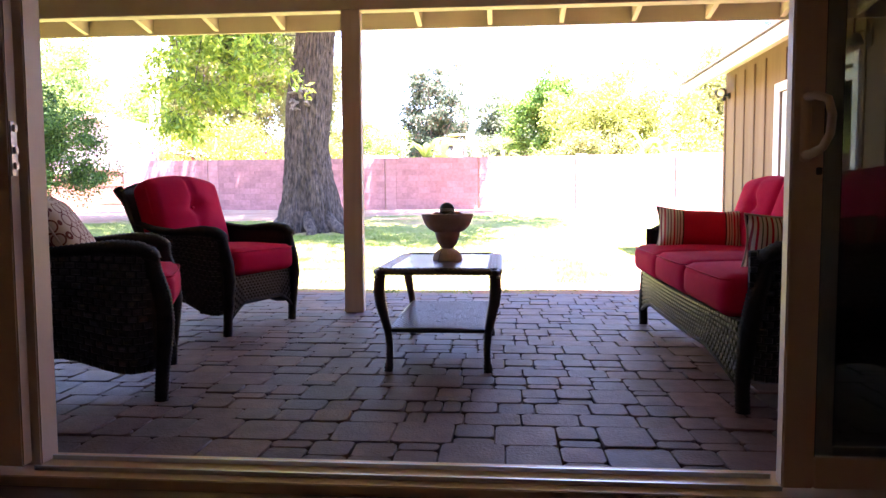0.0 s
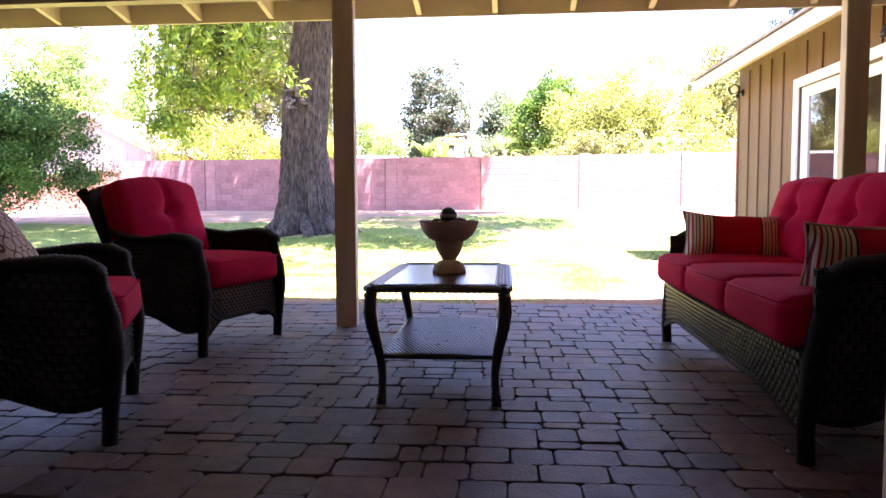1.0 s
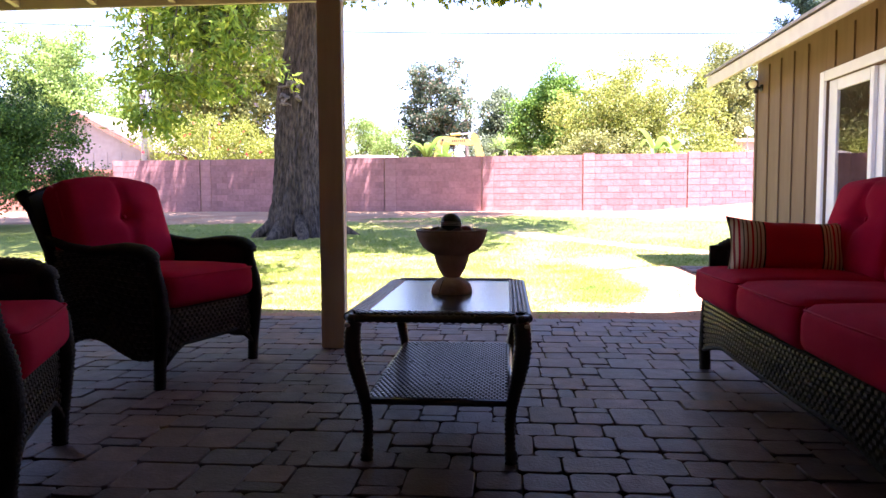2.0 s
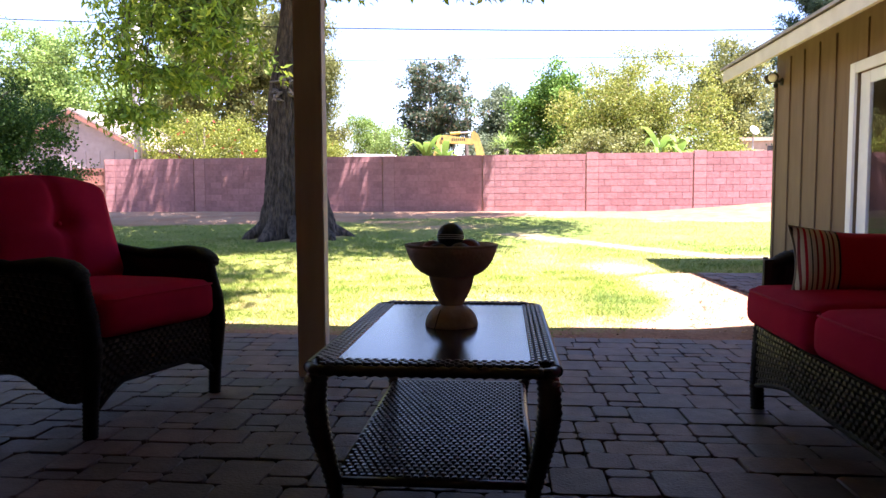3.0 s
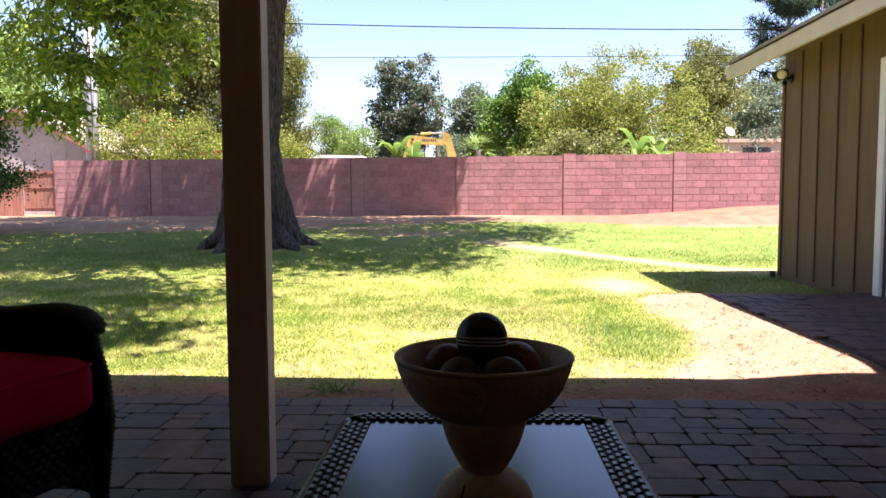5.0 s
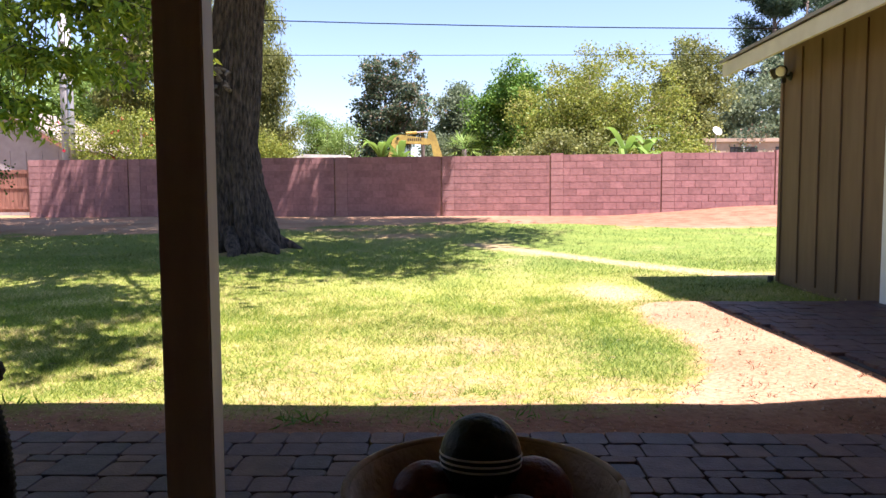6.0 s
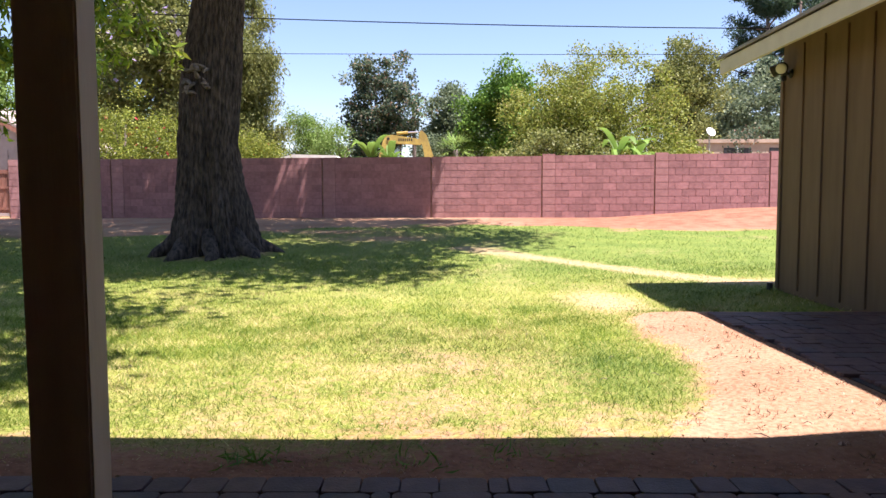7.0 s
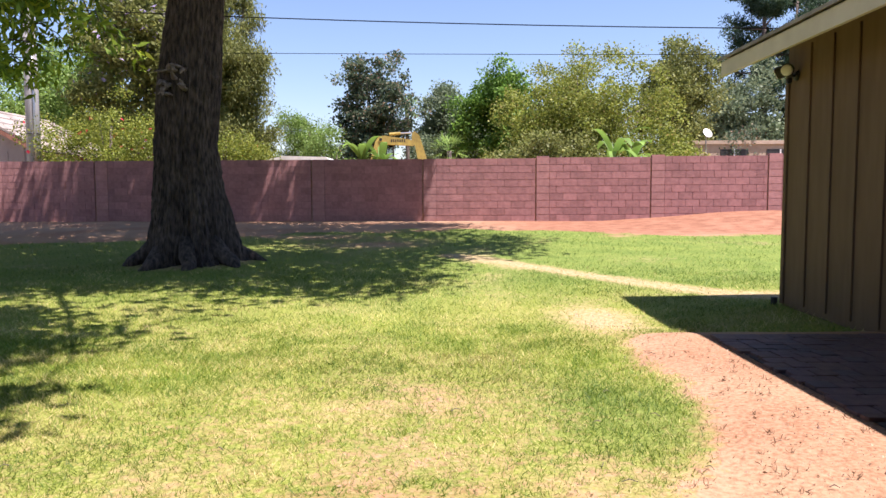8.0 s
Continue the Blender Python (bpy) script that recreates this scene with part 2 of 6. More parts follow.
def ground_material():
    m = bpy.data.materials.new("lawn and dirt")
    m.use_nodes = True
    nt = m.node_tree
    n, link = nt.nodes, nt.links.new
    bsdf = n["Principled BSDF"]
    tc, at = n.new("ShaderNodeTexCoord"), n.new("ShaderNodeAttribute")
    at.attribute_name = "turf"

    def nz(scale, detail=5):
        t = n.new("ShaderNodeTexNoise")
        t.inputs["Scale"].default_value, t.inputs["Detail"].default_value = scale, detail
        link(tc.outputs["Object"], t.inputs["Vector"])
        return t.outputs[0]

    def ramp(src, stops):
        r = n.new("ShaderNodeValToRGB")
        els = r.color_ramp.elements
        els[0].position, els[0].color = stops[0][0], (*stops[0][1], 1)
        els[1].position, els[1].color = stops[-1][0], (*stops[-1][1], 1)
        for p, c in stops[1:-1]:
            els.new(p).color = (*c, 1)
        link(src, r.inputs[0])
        return r.outputs[0]

    def mixc(f, a, b, kind="MIX"):
        x = n.new("ShaderNodeMix")
        x.data_type, x.blend_type = "RGBA", kind
        if isinstance(f, float):
            x.inputs[0].default_value = f
        else:
            link(f, x.inputs[0])
        link(a, x.inputs[6])
        link(b, x.inputs[7])
        return x.outputs[2]

    dirt = mixc(0.5, ramp(nz(0.8, 7), [(0.35, (0.29, 0.135, 0.072)), (0.62, (0.41, 0.265, 0.160))]),
                ramp(nz(38), [(0.3, (0.17, 0.085, 0.050)), (0.5, (0.37, 0.238, 0.148)), (0.75, (0.47, 0.345, 0.235))]))
    # Red clay colour, reused as darkened dirt for painted shade under the roof edge
    ac = n.new("ShaderNodeAttribute")
    ac.attribute_name = "clay_and_shade"
    dirt = mixc(ac.outputs["Fac"], dirt, mixc(0.5, ramp(nz(3.2, 8), [(0.36, (0.17, 0.070, 0.042)), (0.64, (0.38, 0.19, 0.118))]), ramp(nz(30), [(0.3, (0.14, 0.058, 0.034)), (0.7, (0.34, 0.165, 0.10))])))
    ast = n.new("ShaderNodeAttribute")
    ast.attribute_name = "straw"
    dirt = mixc(ast.outputs["Fac"], dirt, ramp(nz(22, 7), [(0.32, (0.22, 0.17, 0.07)), (0.5, (0.39, 0.305, 0.16)), (0.68, (0.52, 0.42, 0.25))]))
    turf = mixc(0.55, ramp(nz(1.1), [(0.35, (0.14, 0.185, 0.026)), (0.5, (0.26, 0.275, 0.05)), (0.66, (0.34, 0.29, 0.10))]),
                ramp(nz(55, 3), [(0.34, (0.04, 0.06, 0.010)), (0.5, (0.22, 0.26, 0.05)), (0.66, (0.45, 0.39, 0.17))]))
    al = n.new("ShaderNodeAttribute")
    al.attribute_name = "lush"
    turf = mixc(al.outputs["Fac"], turf, mixc(0.5, ramp(nz(1.7), [(0.35, (0.085, 0.155, 0.03)), (0.65, (0.17, 0.23, 0.05))]), ramp(nz(50, 3), [(0.34, (0.03, 0.06, 0.010)), (0.66, (0.27, 0.33, 0.08))])))
    add, step = n.new("ShaderNodeMath"), n.new("ShaderNodeMapRange")
    add.operation = "ADD"
    link(at.outputs["Fac"], add.inputs[0])
    link(nz(17), add.inputs[1])
    step.inputs[1].default_value, step.inputs[2].default_value = 0.72, 1.2
    link(add.outputs[0], step.inputs[0])
    link(mixc(step.outputs[0], dirt, turf), bsdf.inputs["Base Color"])
    bsdf.inputs["Roughness"].default_value = 0.95
    bsdf.inputs["Specular IOR Level"].default_value = 0.1
    bp = n.new("ShaderNodeBump")
    bp.inputs["Strength"].default_value, bp.inputs["Distance"].default_value = 0.6, 0.025
    link(nz(26, 8), bp.inputs["Height"])
    link(bp.outputs[0], bsdf.inputs["Normal"])
    return m


def spread(lo, hi, step, end):
    """Grid lines: even between lo and hi, then ever wider out to the end."""
    core = list(np.arange(lo, hi, step)) + [hi]
    g, out_hi, out_lo = step, [], []
    v = hi
    while v < end:
        g *= 1.35
        v += g
        out_hi.append(v)
    g, v = step, lo
    while v > -end:
        g *= 1.35
        v -= g
        out_lo.append(v)
    return out_lo[::-1] + core + out_hi


def build_ground():
    xs, ys = sorted(spread(-13, 6, 0.14, 900) + [2.095, 2.112]), sorted(spread(6.3, 28, 0.14, 900) + [10.24, 10.262])
    verts = [(x, y, ground_z(x, y) if -60 < y < 28 else 0.42) for y in ys for x in xs]
    w = len(xs)
    faces = [(j * w + i, j * w + i + 1, (j + 1) * w + i + 1, (j + 1) * w + i) for j in range(len(ys) - 1) for i in range(w - 1)]
    ob = fast_mesh("ground", verts, faces, ground_material(), True)
    a = ob.data.attributes.new("turf", "FLOAT", "POINT")
    a.data.foreach_set("value", [lawn(x, y) if 6 < y < 28 and -30 < x < 20 else 0.35 for y in ys for x in xs])
    a = ob.data.attributes.new("lush", "FLOAT", "POINT")
    a.data.foreach_set("value", [lush(x, y) if y < 60 else 0.5 for y in ys for x in xs])
    # Far berm is red clay; the strip below y 7.35 paints roof shade
    a = ob.data.attributes.new("clay_and_shade", "FLOAT", "POINT")
    a.data.foreach_set("value", [max(0.92 * smooth01((y - 20.0) / 2.5) * smooth01((x + 0.5) / 3.5), 0.95 * smooth01((7.35 - y) / 0.4)) if y < 60 else 0.0 for y in ys for x in xs])
    a = ob.data.attributes.new("straw", "FLOAT", "POINT")
    a.data.foreach_set("value", [0.75 * smooth01((y - 10.5) / 0.7) * (1 - smooth01((y - 18.0) / 2.0)) if 10 < y < 21 else 0.0 for y in ys for x in xs])
    tagged(ob, "patchy sunlit lawn with bare reddish dirt", "ground", kind="structure")


build_ground()


# ---- patio and house ----
def structure(name, bm, material, label, category):
    return tagged(obj(name, bm, material), label, category, kind="structure")


PAT_X0, PAT_X1, PAT_Y0, PAT_Y1 = -5.2, 3.62, 2.56, 6.62
pavement = structure("pavement", bx(PAT_X0 - 0.05, PAT_X1, PAT_Y0 - 0.02, PAT_Y1 + 0.03, -0.16, -0.022), M_SAND, "patio of tumbled reddish-brown concrete pavers", "patio")
side_slab = structure("pavement_side", bx(2.11, 3.62, PAT_Y1 + 0.04, 10.25, -0.16, 0.028), M_SAND, "paved side strip along the house wall", "patio")

# main house wall round the sliding door, and the room behind the camera
wall_main = structure("wall_main", bx(-7.4, -2.62, 2.36, 2.55, -0.1, 3.2), M_TAN, "tan painted house wall beside the patio", "wall")
structure("wall_main_right", bx(2.16, 3.62, 2.36, 2.55, -0.1, 3.2), M_TAN, "tan painted house wall beside the patio", "wall")
structure("wall_main_lintel", bx(-2.615, 2.155, 2.36, 2.55, 2.12, 3.2), M_TAN, "tan painted wall above the sliding door", "wall")
structure("floor", bx(-3.2, 3.2, -1.2, 2.34, -0.12, -0.01), M_WOODFLOOR, "dark wooden floor inside the room", "floor")
structure("wall_south", bx(-3.35, 3.35, -1.35, -1.21, -0.1, 2.6), M_INTERIOR, "plain interior wall", "wall")
structure("wall_west", bx(-3.35, -3.21, -1.2, 2.34, -0.1, 2.6), M_INTERIOR, "plain interior wall", "wall")
structure("wall_east", bx(3.21, 3.35, -1.2, 2.34, -0.1, 2.6), M_INTERIOR, "plain interior wall", "wall")
structure("wall_north_inside_left", bx(-3.2, -2.62, 2.26, 2.355, -0.1, 2.5), M_INTERIOR, "plain interior wall beside the door", "wall")
structure("wall_north_inside_right", bx(2.16, 3.2, 2.26, 2.355, -0.1, 2.5), M_INTERIOR, "plain interior wall beside the door", "wall")
structure("ceiling", bx(-3.35, 3.35, -1.3, 2.35, 2.5, 2.6), M_INTERIOR, "plain interior ceiling", "ceiling")
# Unseen wall, added to keep skylight off the left of the patio
structure("wall_left", bx(-6.2, -6.06, 2.56, 6.5, -0.1, 3.1), M_TAN, "unseen plain tan wall added to block sky light", "wall")
# Unseen roof, added to stop sun leaking in behind the patio roof
structure("roof_main", bx(-7.6, 7.2, -6.0, 2.6, 3.24, 3.32), M_SHINGLE, "unseen plain shingle roof over the house, added to stop sun leaks", "roof")
structure("wall_gable_left", bx(-7.4, -7.26, -6.0, 2.35, -0.1, 3.23), M_TAN, "tan painted house wall", "wall")


def build_patio_door():
    door = thing("door_1", "almond vinyl sliding patio door standing open", "door", kind="structure")
    part("sill", bx(-2.62, 2.16, 2.36, 2.56, -0.05, 0.012, bevel=0.003), M_VINYL, door)
    for y in (2.41, 2.50):
        part("track", bx(-1.33, 0.86, y - 0.004, y + 0.004, 0.012, 0.026), M_ALU, door, "bright aluminium track")
    part("jamb", bx(-1.40, -1.332, 2.445, 2.53, 0.012, 2.06, bevel=0.004), M_VINYL, door)
    part("head", bx(-2.62, 2.16, 2.37, 2.56, 2.06, 2.119), M_VINYL, door)

    def panel(name, x0, x1, y, handle_x=None, edge=1):
        p = part(name, bx(x0, x0 + 0.085, y - 0.022, y + 0.022, 0.028, 2.055, bevel=0.004), M_VINYL, door)
        part("stile", bx(x1 - 0.085, x1, y - 0.022, y + 0.022, 0.028, 2.055, bevel=0.004), M_VINYL, p)
        part("bottom_rail", bx(x0 + 0.086, x1 - 0.086, y - 0.02, y + 0.02, 0.028, 0.115, bevel=0.003), M_VINYL, p)
        part("top_rail", bx(x0 + 0.086, x1 - 0.086, y - 0.02, y + 0.02, 1.97, 2.055, bevel=0.003), M_VINYL, p)
        g = part("pane", bx(x0 + 0.08, x1 - 0.08, y - 0.006, y + 0.006, 0.11, 1.975), M_GLASS_DARK, p)
        g.visible_shadow = False
        b = bmesh.new()
        for xx in (x0 + 0.086, x1 - 0.09):
            box(b, xx, xx + 0.004, y - 0.012, y + 0.012, 0.115, 1.97)
        part("gasket", b, M_DARK, p)
        if handle_x:
            hb = bmesh.new()
            tube(hb, [(handle_x, y - 0.024, 1.09), (handle_x + edge * 0.012, y - 0.05, 1.092), (handle_x + edge * 0.04, y - 0.062, 1.08), (handle_x + edge * 0.05, y - 0.064, 1.04),
                      (handle_x + edge * 0.046, y - 0.064, 0.99), (handle_x + edge * 0.03, y - 0.06, 0.955), (handle_x + edge * 0.008, y - 0.048, 0.94), (handle_x, y - 0.024, 0.938)],
                 [0.012, 0.012, 0.011, 0.011, 0.011, 0.011, 0.012, 0.012], 10)
            box(hb, handle_x - 0.014, handle_x + 0.014, y - 0.03, y - 0.021, 0.92, 1.105, 0.004)
            part("handle", hb, M_VINYL, p, "almond pull handle", True)
            part("lock", bx(handle_x + edge * 0.03, handle_x + edge * 0.045, y - 0.03, y - 0.022, 0.885, 0.905, 0.002), M_DARK, p)
        return p

    panel("sliding_panel", 0.85, 2.06, 2.41, 0.885)
    panel("fixed_panel", 0.935, 2.15, 2.50)
    lp = panel("left_panel", -2.60, -1.352, 2.41, -1.395, -1)
    kb = bmesh.new()
    box(kb, -1.3515, -1.348, 2.395, 2.42, 0.90, 1.06)
    part("strike_plate", kb, M_ALU, lp, "steel latch plate")
    for z in (0.92, 0.965, 1.03):
        part("latch", bx(-1.3475, -1.338, 2.40, 2.415, z, z + 0.02, 0.002), M_ALU, lp)


build_patio_door()


def build_patio_roof():
    roof = thing("patio_roof", "cream timber patio roof on square posts", "roof", kind="structure")
    x0, x1 = -7.4, 3.3
    part("beam", bx(x0, x1, 5.535, 5.645, 2.175, 2.47, bevel=0.006), M_CREAM, roof)
    part("fascia", bx(x0, x1, 6.63, 6.665, 2.29, 2.45, bevel=0.004), M_CREAM, roof)

    def slope(y):
        return 2.445 + (6.63 - y) * 0.185
    b = bmesh.new()
    vs = [b.verts.new((x, y, slope(y) + dz)) for dz in (0, 0.03) for x, y in ((x0, 2.56), (x1, 2.56), (x1, 6.70), (x0, 6.70))]
    for q in ((3, 2, 1, 0), (4, 5, 6, 7), (0, 1, 5, 4), (1, 2, 6, 5), (2, 3, 7, 6), (3, 0, 4, 7)):
        b.faces.new([vs[i] for i in q])
    part("roof_deck", b, M_CREAM, roof)
    x = -0.03 - 0.6 * 12
    while x < x1 - 0.1:
        b = bmesh.new()
        vs = [b.verts.new((xx, y, slope(y) + dz)) for dz in (-0.14, -0.003) for xx, y in ((x - 0.02, 2.57), (x + 0.02, 2.57), (x + 0.02, 6.628), (x - 0.02, 6.628))]
        for q in ((3, 2, 1, 0), (4, 5, 6, 7), (0, 1, 5, 4), (1, 2, 6, 5), (2, 3, 7, 6), (3, 0, 4, 7)):
            b.faces.new([vs[i] for i in q])
        part("rafter", b, M_CREAM, roof)
        x += 0.6
    for px in (-1.085, 2.125, -5.0):
        tagged(obj("post", bx(px + 0.010, px + 0.149, 5.53, 5.618, 0.0, 2.174, bevel=0.005), M_POST), "square cream-painted timber patio post", "post", "patio posts", "structure")


build_patio_roof()

WING_X, WING_Y = 3.62, 12.32


def build_wing():
    house = thing("house", "tan board-and-batten house wing with a cream fascia", "house", kind="structure")
    dy0, dy1, dz = 8.05, 10.05, 2.18
    wall = part("wall_panel", bx(WING_X, WING_X + 0.14, 10.05, WING_Y, -0.05, 2.80), M_TAN, house)
    part("wall_panel", bx(WING_X, WING_X + 0.14, 2.56, dy0, -0.05, 2.80), M_TAN, house)
    part("wall_panel", bx(WING_X, WING_X + 0.14, dy0, dy1, dz, 2.80), M_TAN, house)
    b = bmesh.new()
    ends = [[b.verts.new((x, y, z)) for x, z in ((WING_X + 0.141, -0.05), (6.9, -0.05), (6.9, 3.75), (WING_X + 0.141, 2.83))] for y in (WING_Y - 0.14, WING_Y)]
    b.faces.new(ends[0])
    b.faces.new(ends[1][::-1])
    for i in range(4):
        b.faces.new((ends[0][(i + 1) % 4], ends[0][i], ends[1][i], ends[1][(i + 1) % 4]))
    part("end_wall", b, M_TAN, house)
    part("room_wall", bx(6.0, 6.1, 2.6, WING_Y - 0.15, -0.05, 3.0), M_INTERIOR, house)
    part("room_floor", bx(WING_X + 0.02, 6.0, 6.0, WING_Y - 0.15, -0.05, 0.03), M_WOODFLOOR, house)
    part("corner_board", bx(WING_X - 0.022, WING_X, WING_Y - 0.045, WING_Y + 0.022, 0.0, 2.55, bevel=0.003), M_TAN, house)
    for k in range(5):
        y = 12.27 - 0.43 * (k + 1)
        if y > 10.2:
            part("batten", bx(WING_X - 0.02, WING_X, y - 0.02, y + 0.02, 0.03, 2.7, bevel=0.003), M_TAN, house)
    for k in range(5):
        part("batten", bx(WING_X - 0.02, WING_X, 9.84 - 0.43 * k - 0.02, 9.84 - 0.43 * k + 0.02, dz + 0.12, 2.7, bevel=0.003), M_TAN, house)
    for k in range(12):
        y = 7.86 - 0.43 * k
        part("batten", bx(WING_X - 0.02, WING_X, y - 0.02, y + 0.02, 0.03, 2.7, bevel=0.003), M_TAN, house)
    # roof: eave board, soffit and shingles
    part("eave_board", bx(2.94, 2.98, 2.62, WING_Y + 0.12, 2.465, 2.62, bevel=0.004), M_CREAM, house)
    b = bmesh.new()
    tilt = 0.30
    for xa, xb, za, zb, y0, y1 in ((2.91, 7.0, 2.628, 2.66, 2.62, WING_Y + 0.15),):
        vs = [b.verts.new((x, y, z + (x - 2.9) * tilt)) for z in (za, zb) for x, y in ((xa, y0), (xb, y0), (xb, y1), (xa, y1))]
        for q in ((3, 2, 1, 0), (4, 5, 6, 7), (0, 1, 5, 4), (1, 2, 6, 5), (2, 3, 7, 6), (3, 0, 4, 7)):
            b.faces.new([vs[i] for i in q])
    part("roof", b, M_SHINGLE, house)
    b = bmesh.new()
    vs = [b.verts.new((x, y, z + (x - 2.9) * tilt)) for z in (2.58, 2.62) for x, y in ((2.982, 2.62), (3.7, 2.62), (3.7, WING_Y + 0.05), (2.982, WING_Y + 0.05))]
    for q in ((3, 2, 1, 0), (4, 5, 6, 7), (0, 1, 5, 4), (1, 2, 6, 5), (2, 3, 7, 6), (3, 0, 4, 7)):
        b.faces.new([vs[i] for i in q])
    part("soffit", b, M_CREAM, house)
    # side door with white casing
    d = thing("door_2", "white-framed glass sliding door in the house wing", "door", kind="structure")
    for y0, y1, z0, z1 in ((dy1 - 0.002, dy1 + 0.11, 0.03, dz + 0.11), (dy0 - 0.11, dy0 + 0.002, 0.03, dz + 0.11), (dy0 + 0.003, dy1 - 0.003, dz, dz + 0.11)):
        part("casing", bx(WING_X - 0.03, WING_X + 0.002, y0, y1, z0, z1, bevel=0.004), M_WHITE, d)
    for ya, yb, xo in ((9.05, 10.045, 0.03), (8.055, 9.12, 0.075)):
        p = part("door_frame", bx(WING_X + xo, WING_X + xo + 0.04, yb - 0.2, yb, 0.04, dz - 0.005, bevel=0.004), M_WHITE, d)
        part("stile", bx(WING_X + xo, WING_X + xo + 0.04, ya, ya + 0.08, 0.04, dz - 0.005, bevel=0.004), M_WHITE, p)
        part("top_rail", bx(WING_X + xo, WING_X + xo + 0.04, ya + 0.081, yb - 0.201, dz - 0.13, dz - 0.005, bevel=0.004), M_WHITE, p)
        part("bottom_rail", bx(WING_X + xo, WING_X + xo + 0.04, ya + 0.081, yb - 0.201, 0.04, 0.15, bevel=0.004), M_WHITE, p)
        g = part("pane", bx(WING_X + xo + 0.016, WING_X + xo + 0.024, ya + 0.075, yb - 0.195, 0.145, dz - 0.125), M_GLASS, p)


build_wing()


def build_security_light():
    L = thing("security_light", "black twin-head security lamp at the wall corner", "lamp")
    x, y, z = WING_X - 0.023, WING_Y - 0.20, 2.47
    part("base", lathe(bmesh.new(), [(0.05, 0), (0.05, 0.02), (0.03, 0.035)], 20), M_DARK, L).matrix_basis = pose(x + 0.02, y, z - 0.05, 0, -90, 0)
    for dy, yaw, tilt in ((-0.075, 200, 15), (0.09, 150, 25)):
        h = part("lamp_head", lathe(bmesh.new(), [(0.025, -0.09), (0.045, -0.075), (0.062, -0.02), (0.07, 0.03), (0.066, 0.035)], 24), M_DARK, L, smooth=True)
        h.matrix_basis = look((x - 0.12, y + dy, z), (x - 0.12 - math.cos(radians(45)) * 1.0, y + dy - (0.9 if dy < 0 else -0.6), z - 0.35)) @ pose(0, 0, 0, 180, 0, 0)
        lens = part("lens", lathe(bmesh.new(), [(0.058, 0.036), (0.05, 0.046), (0.02, 0.052)], 24), M_WHITE, h, "pale round lens", True)
        part("arm", tube(bmesh.new(), [(x, y, z - 0.05), (x - 0.05, y + dy * 0.5, z - 0.05), (x - 0.1, y + dy, z - 0.02)], 0.014, 8), M_DARK, L)
    part("sensor", bx(x - 0.09, x - 0.04, y - 0.025, y + 0.025, z - 0.13, z - 0.07, bevel=0.008), M_DARK, L)


build_security_light()


def build_wall_lantern():
    L = thing("wall_lantern", "small black wall lantern beside the side door", "lamp", m=pose(WING_X - 0.001, 7.78, 2.36))
    part("backplate", bx(-0.015, 0.0, -0.05, 0.05, -0.09, 0.09, bevel=0.005), M_DARK, L)
    part("bracket", tube(bmesh.new(), [(-0.015, 0, 0.05), (-0.08, 0, 0.075), (-0.13, 0, 0.05)], 0.011, 8), M_DARK, L, smooth=True)
    part("shade", lathe(bmesh.new(), [(0.012, 0.05), (0.03, 0.04), (0.062, -0.03), (0.066, -0.06), (0.058, -0.06), (0.02, 0.0)], 20, (-0.13, 0, 0)), M_DARK, L, smooth=True)


build_wall_lantern()
part("drain_stub", tube(bmesh.new(), [(3.55, 12.36, -0.05), (3.55, 12.36, 0.06)], 0.035, 12), M_DARK, thing("drain_pipe", "short black drain stub by the wall corner", "pipe"))


# ---- patio furniture ----
M_WICKER_TABLE = mat("dark brown resin wicker", (0.024, 0.018, 0.016), (0.014, 0.011, 0.010), 30, 0.30, 0.1, 200, rand=0.3, island=True, stain=0.2, gloss=1.0)
M_WICKER = mat("dark brown woven cane", (0.026, 0.020, 0.017), (0.015, 0.011, 0.010), 30, 0.34, 0.2, 200, rand=0.3, island=True, stain=0.2, gloss=0.5)
M_WICKER_ARM = mat("dull dark braided cane", (0.018, 0.014, 0.012), (0.011, 0.008, 0.007), 30, 0.72, 0.5, 120, stain=0.2, gloss=0.2)
M_CORD = mat("pale fabric cord", (0.50, 0.42, 0.34), (0.40, 0.33, 0.26), 20, 0.9, 0.3, 300)
M_WICKER_IN = mat("dark wicker backing", (0.012, 0.009, 0.008), (0.008, 0.006, 0.005), 30, 0.7, 0.3, 200)
M_CUSHION = mat("red outdoor fabric", (0.56, 0.009, 0.053), (0.48, 0.007, 0.044), 5, 0.9, 0.35, 700, stain=0.1, gloss=0.08, depth=0.002)
M_PIPING = mat("red piping", (0.58, 0.010, 0.056), (0.51, 0.009, 0.048), 9, 0.85, 0.3, 500, gloss=0.2)
M_TABLETOP = mat("black glass", (0.006, 0.007, 0.010), (0.008, 0.009, 0.012), 3, 0.2, 0.0, 10, stain=0.05, rvar=0.03, gloss=1.0)
M_STONE = mat("worn cream ceramic", (0.70, 0.55, 0.43), (0.54, 0.40, 0.30), 12, 0.7, 0.4, 70, stain=0.25)
M_STONE_BASE = mat("chipped pale ceramic and rim highlight", (0.72, 0.61, 0.47), (0.52, 0.39, 0.28), 16, 0.7, 0.4, 60, stain=0.25)
M_BALL_GREEN = mat("dark green ball", (0.012, 0.028, 0.018), (0.008, 0.018, 0.012), 18, 0.5, 0.3, 120)
M_BALL_RED = mat("dark red ball", (0.22, 0.03, 0.025), (0.14, 0.02, 0.018), 18, 0.5, 0.3, 120)
M_BALL_BROWN = mat("brown ball", (0.12, 0.07, 0.05), (0.07, 0.04, 0.03), 18, 0.6, 0.3, 120)


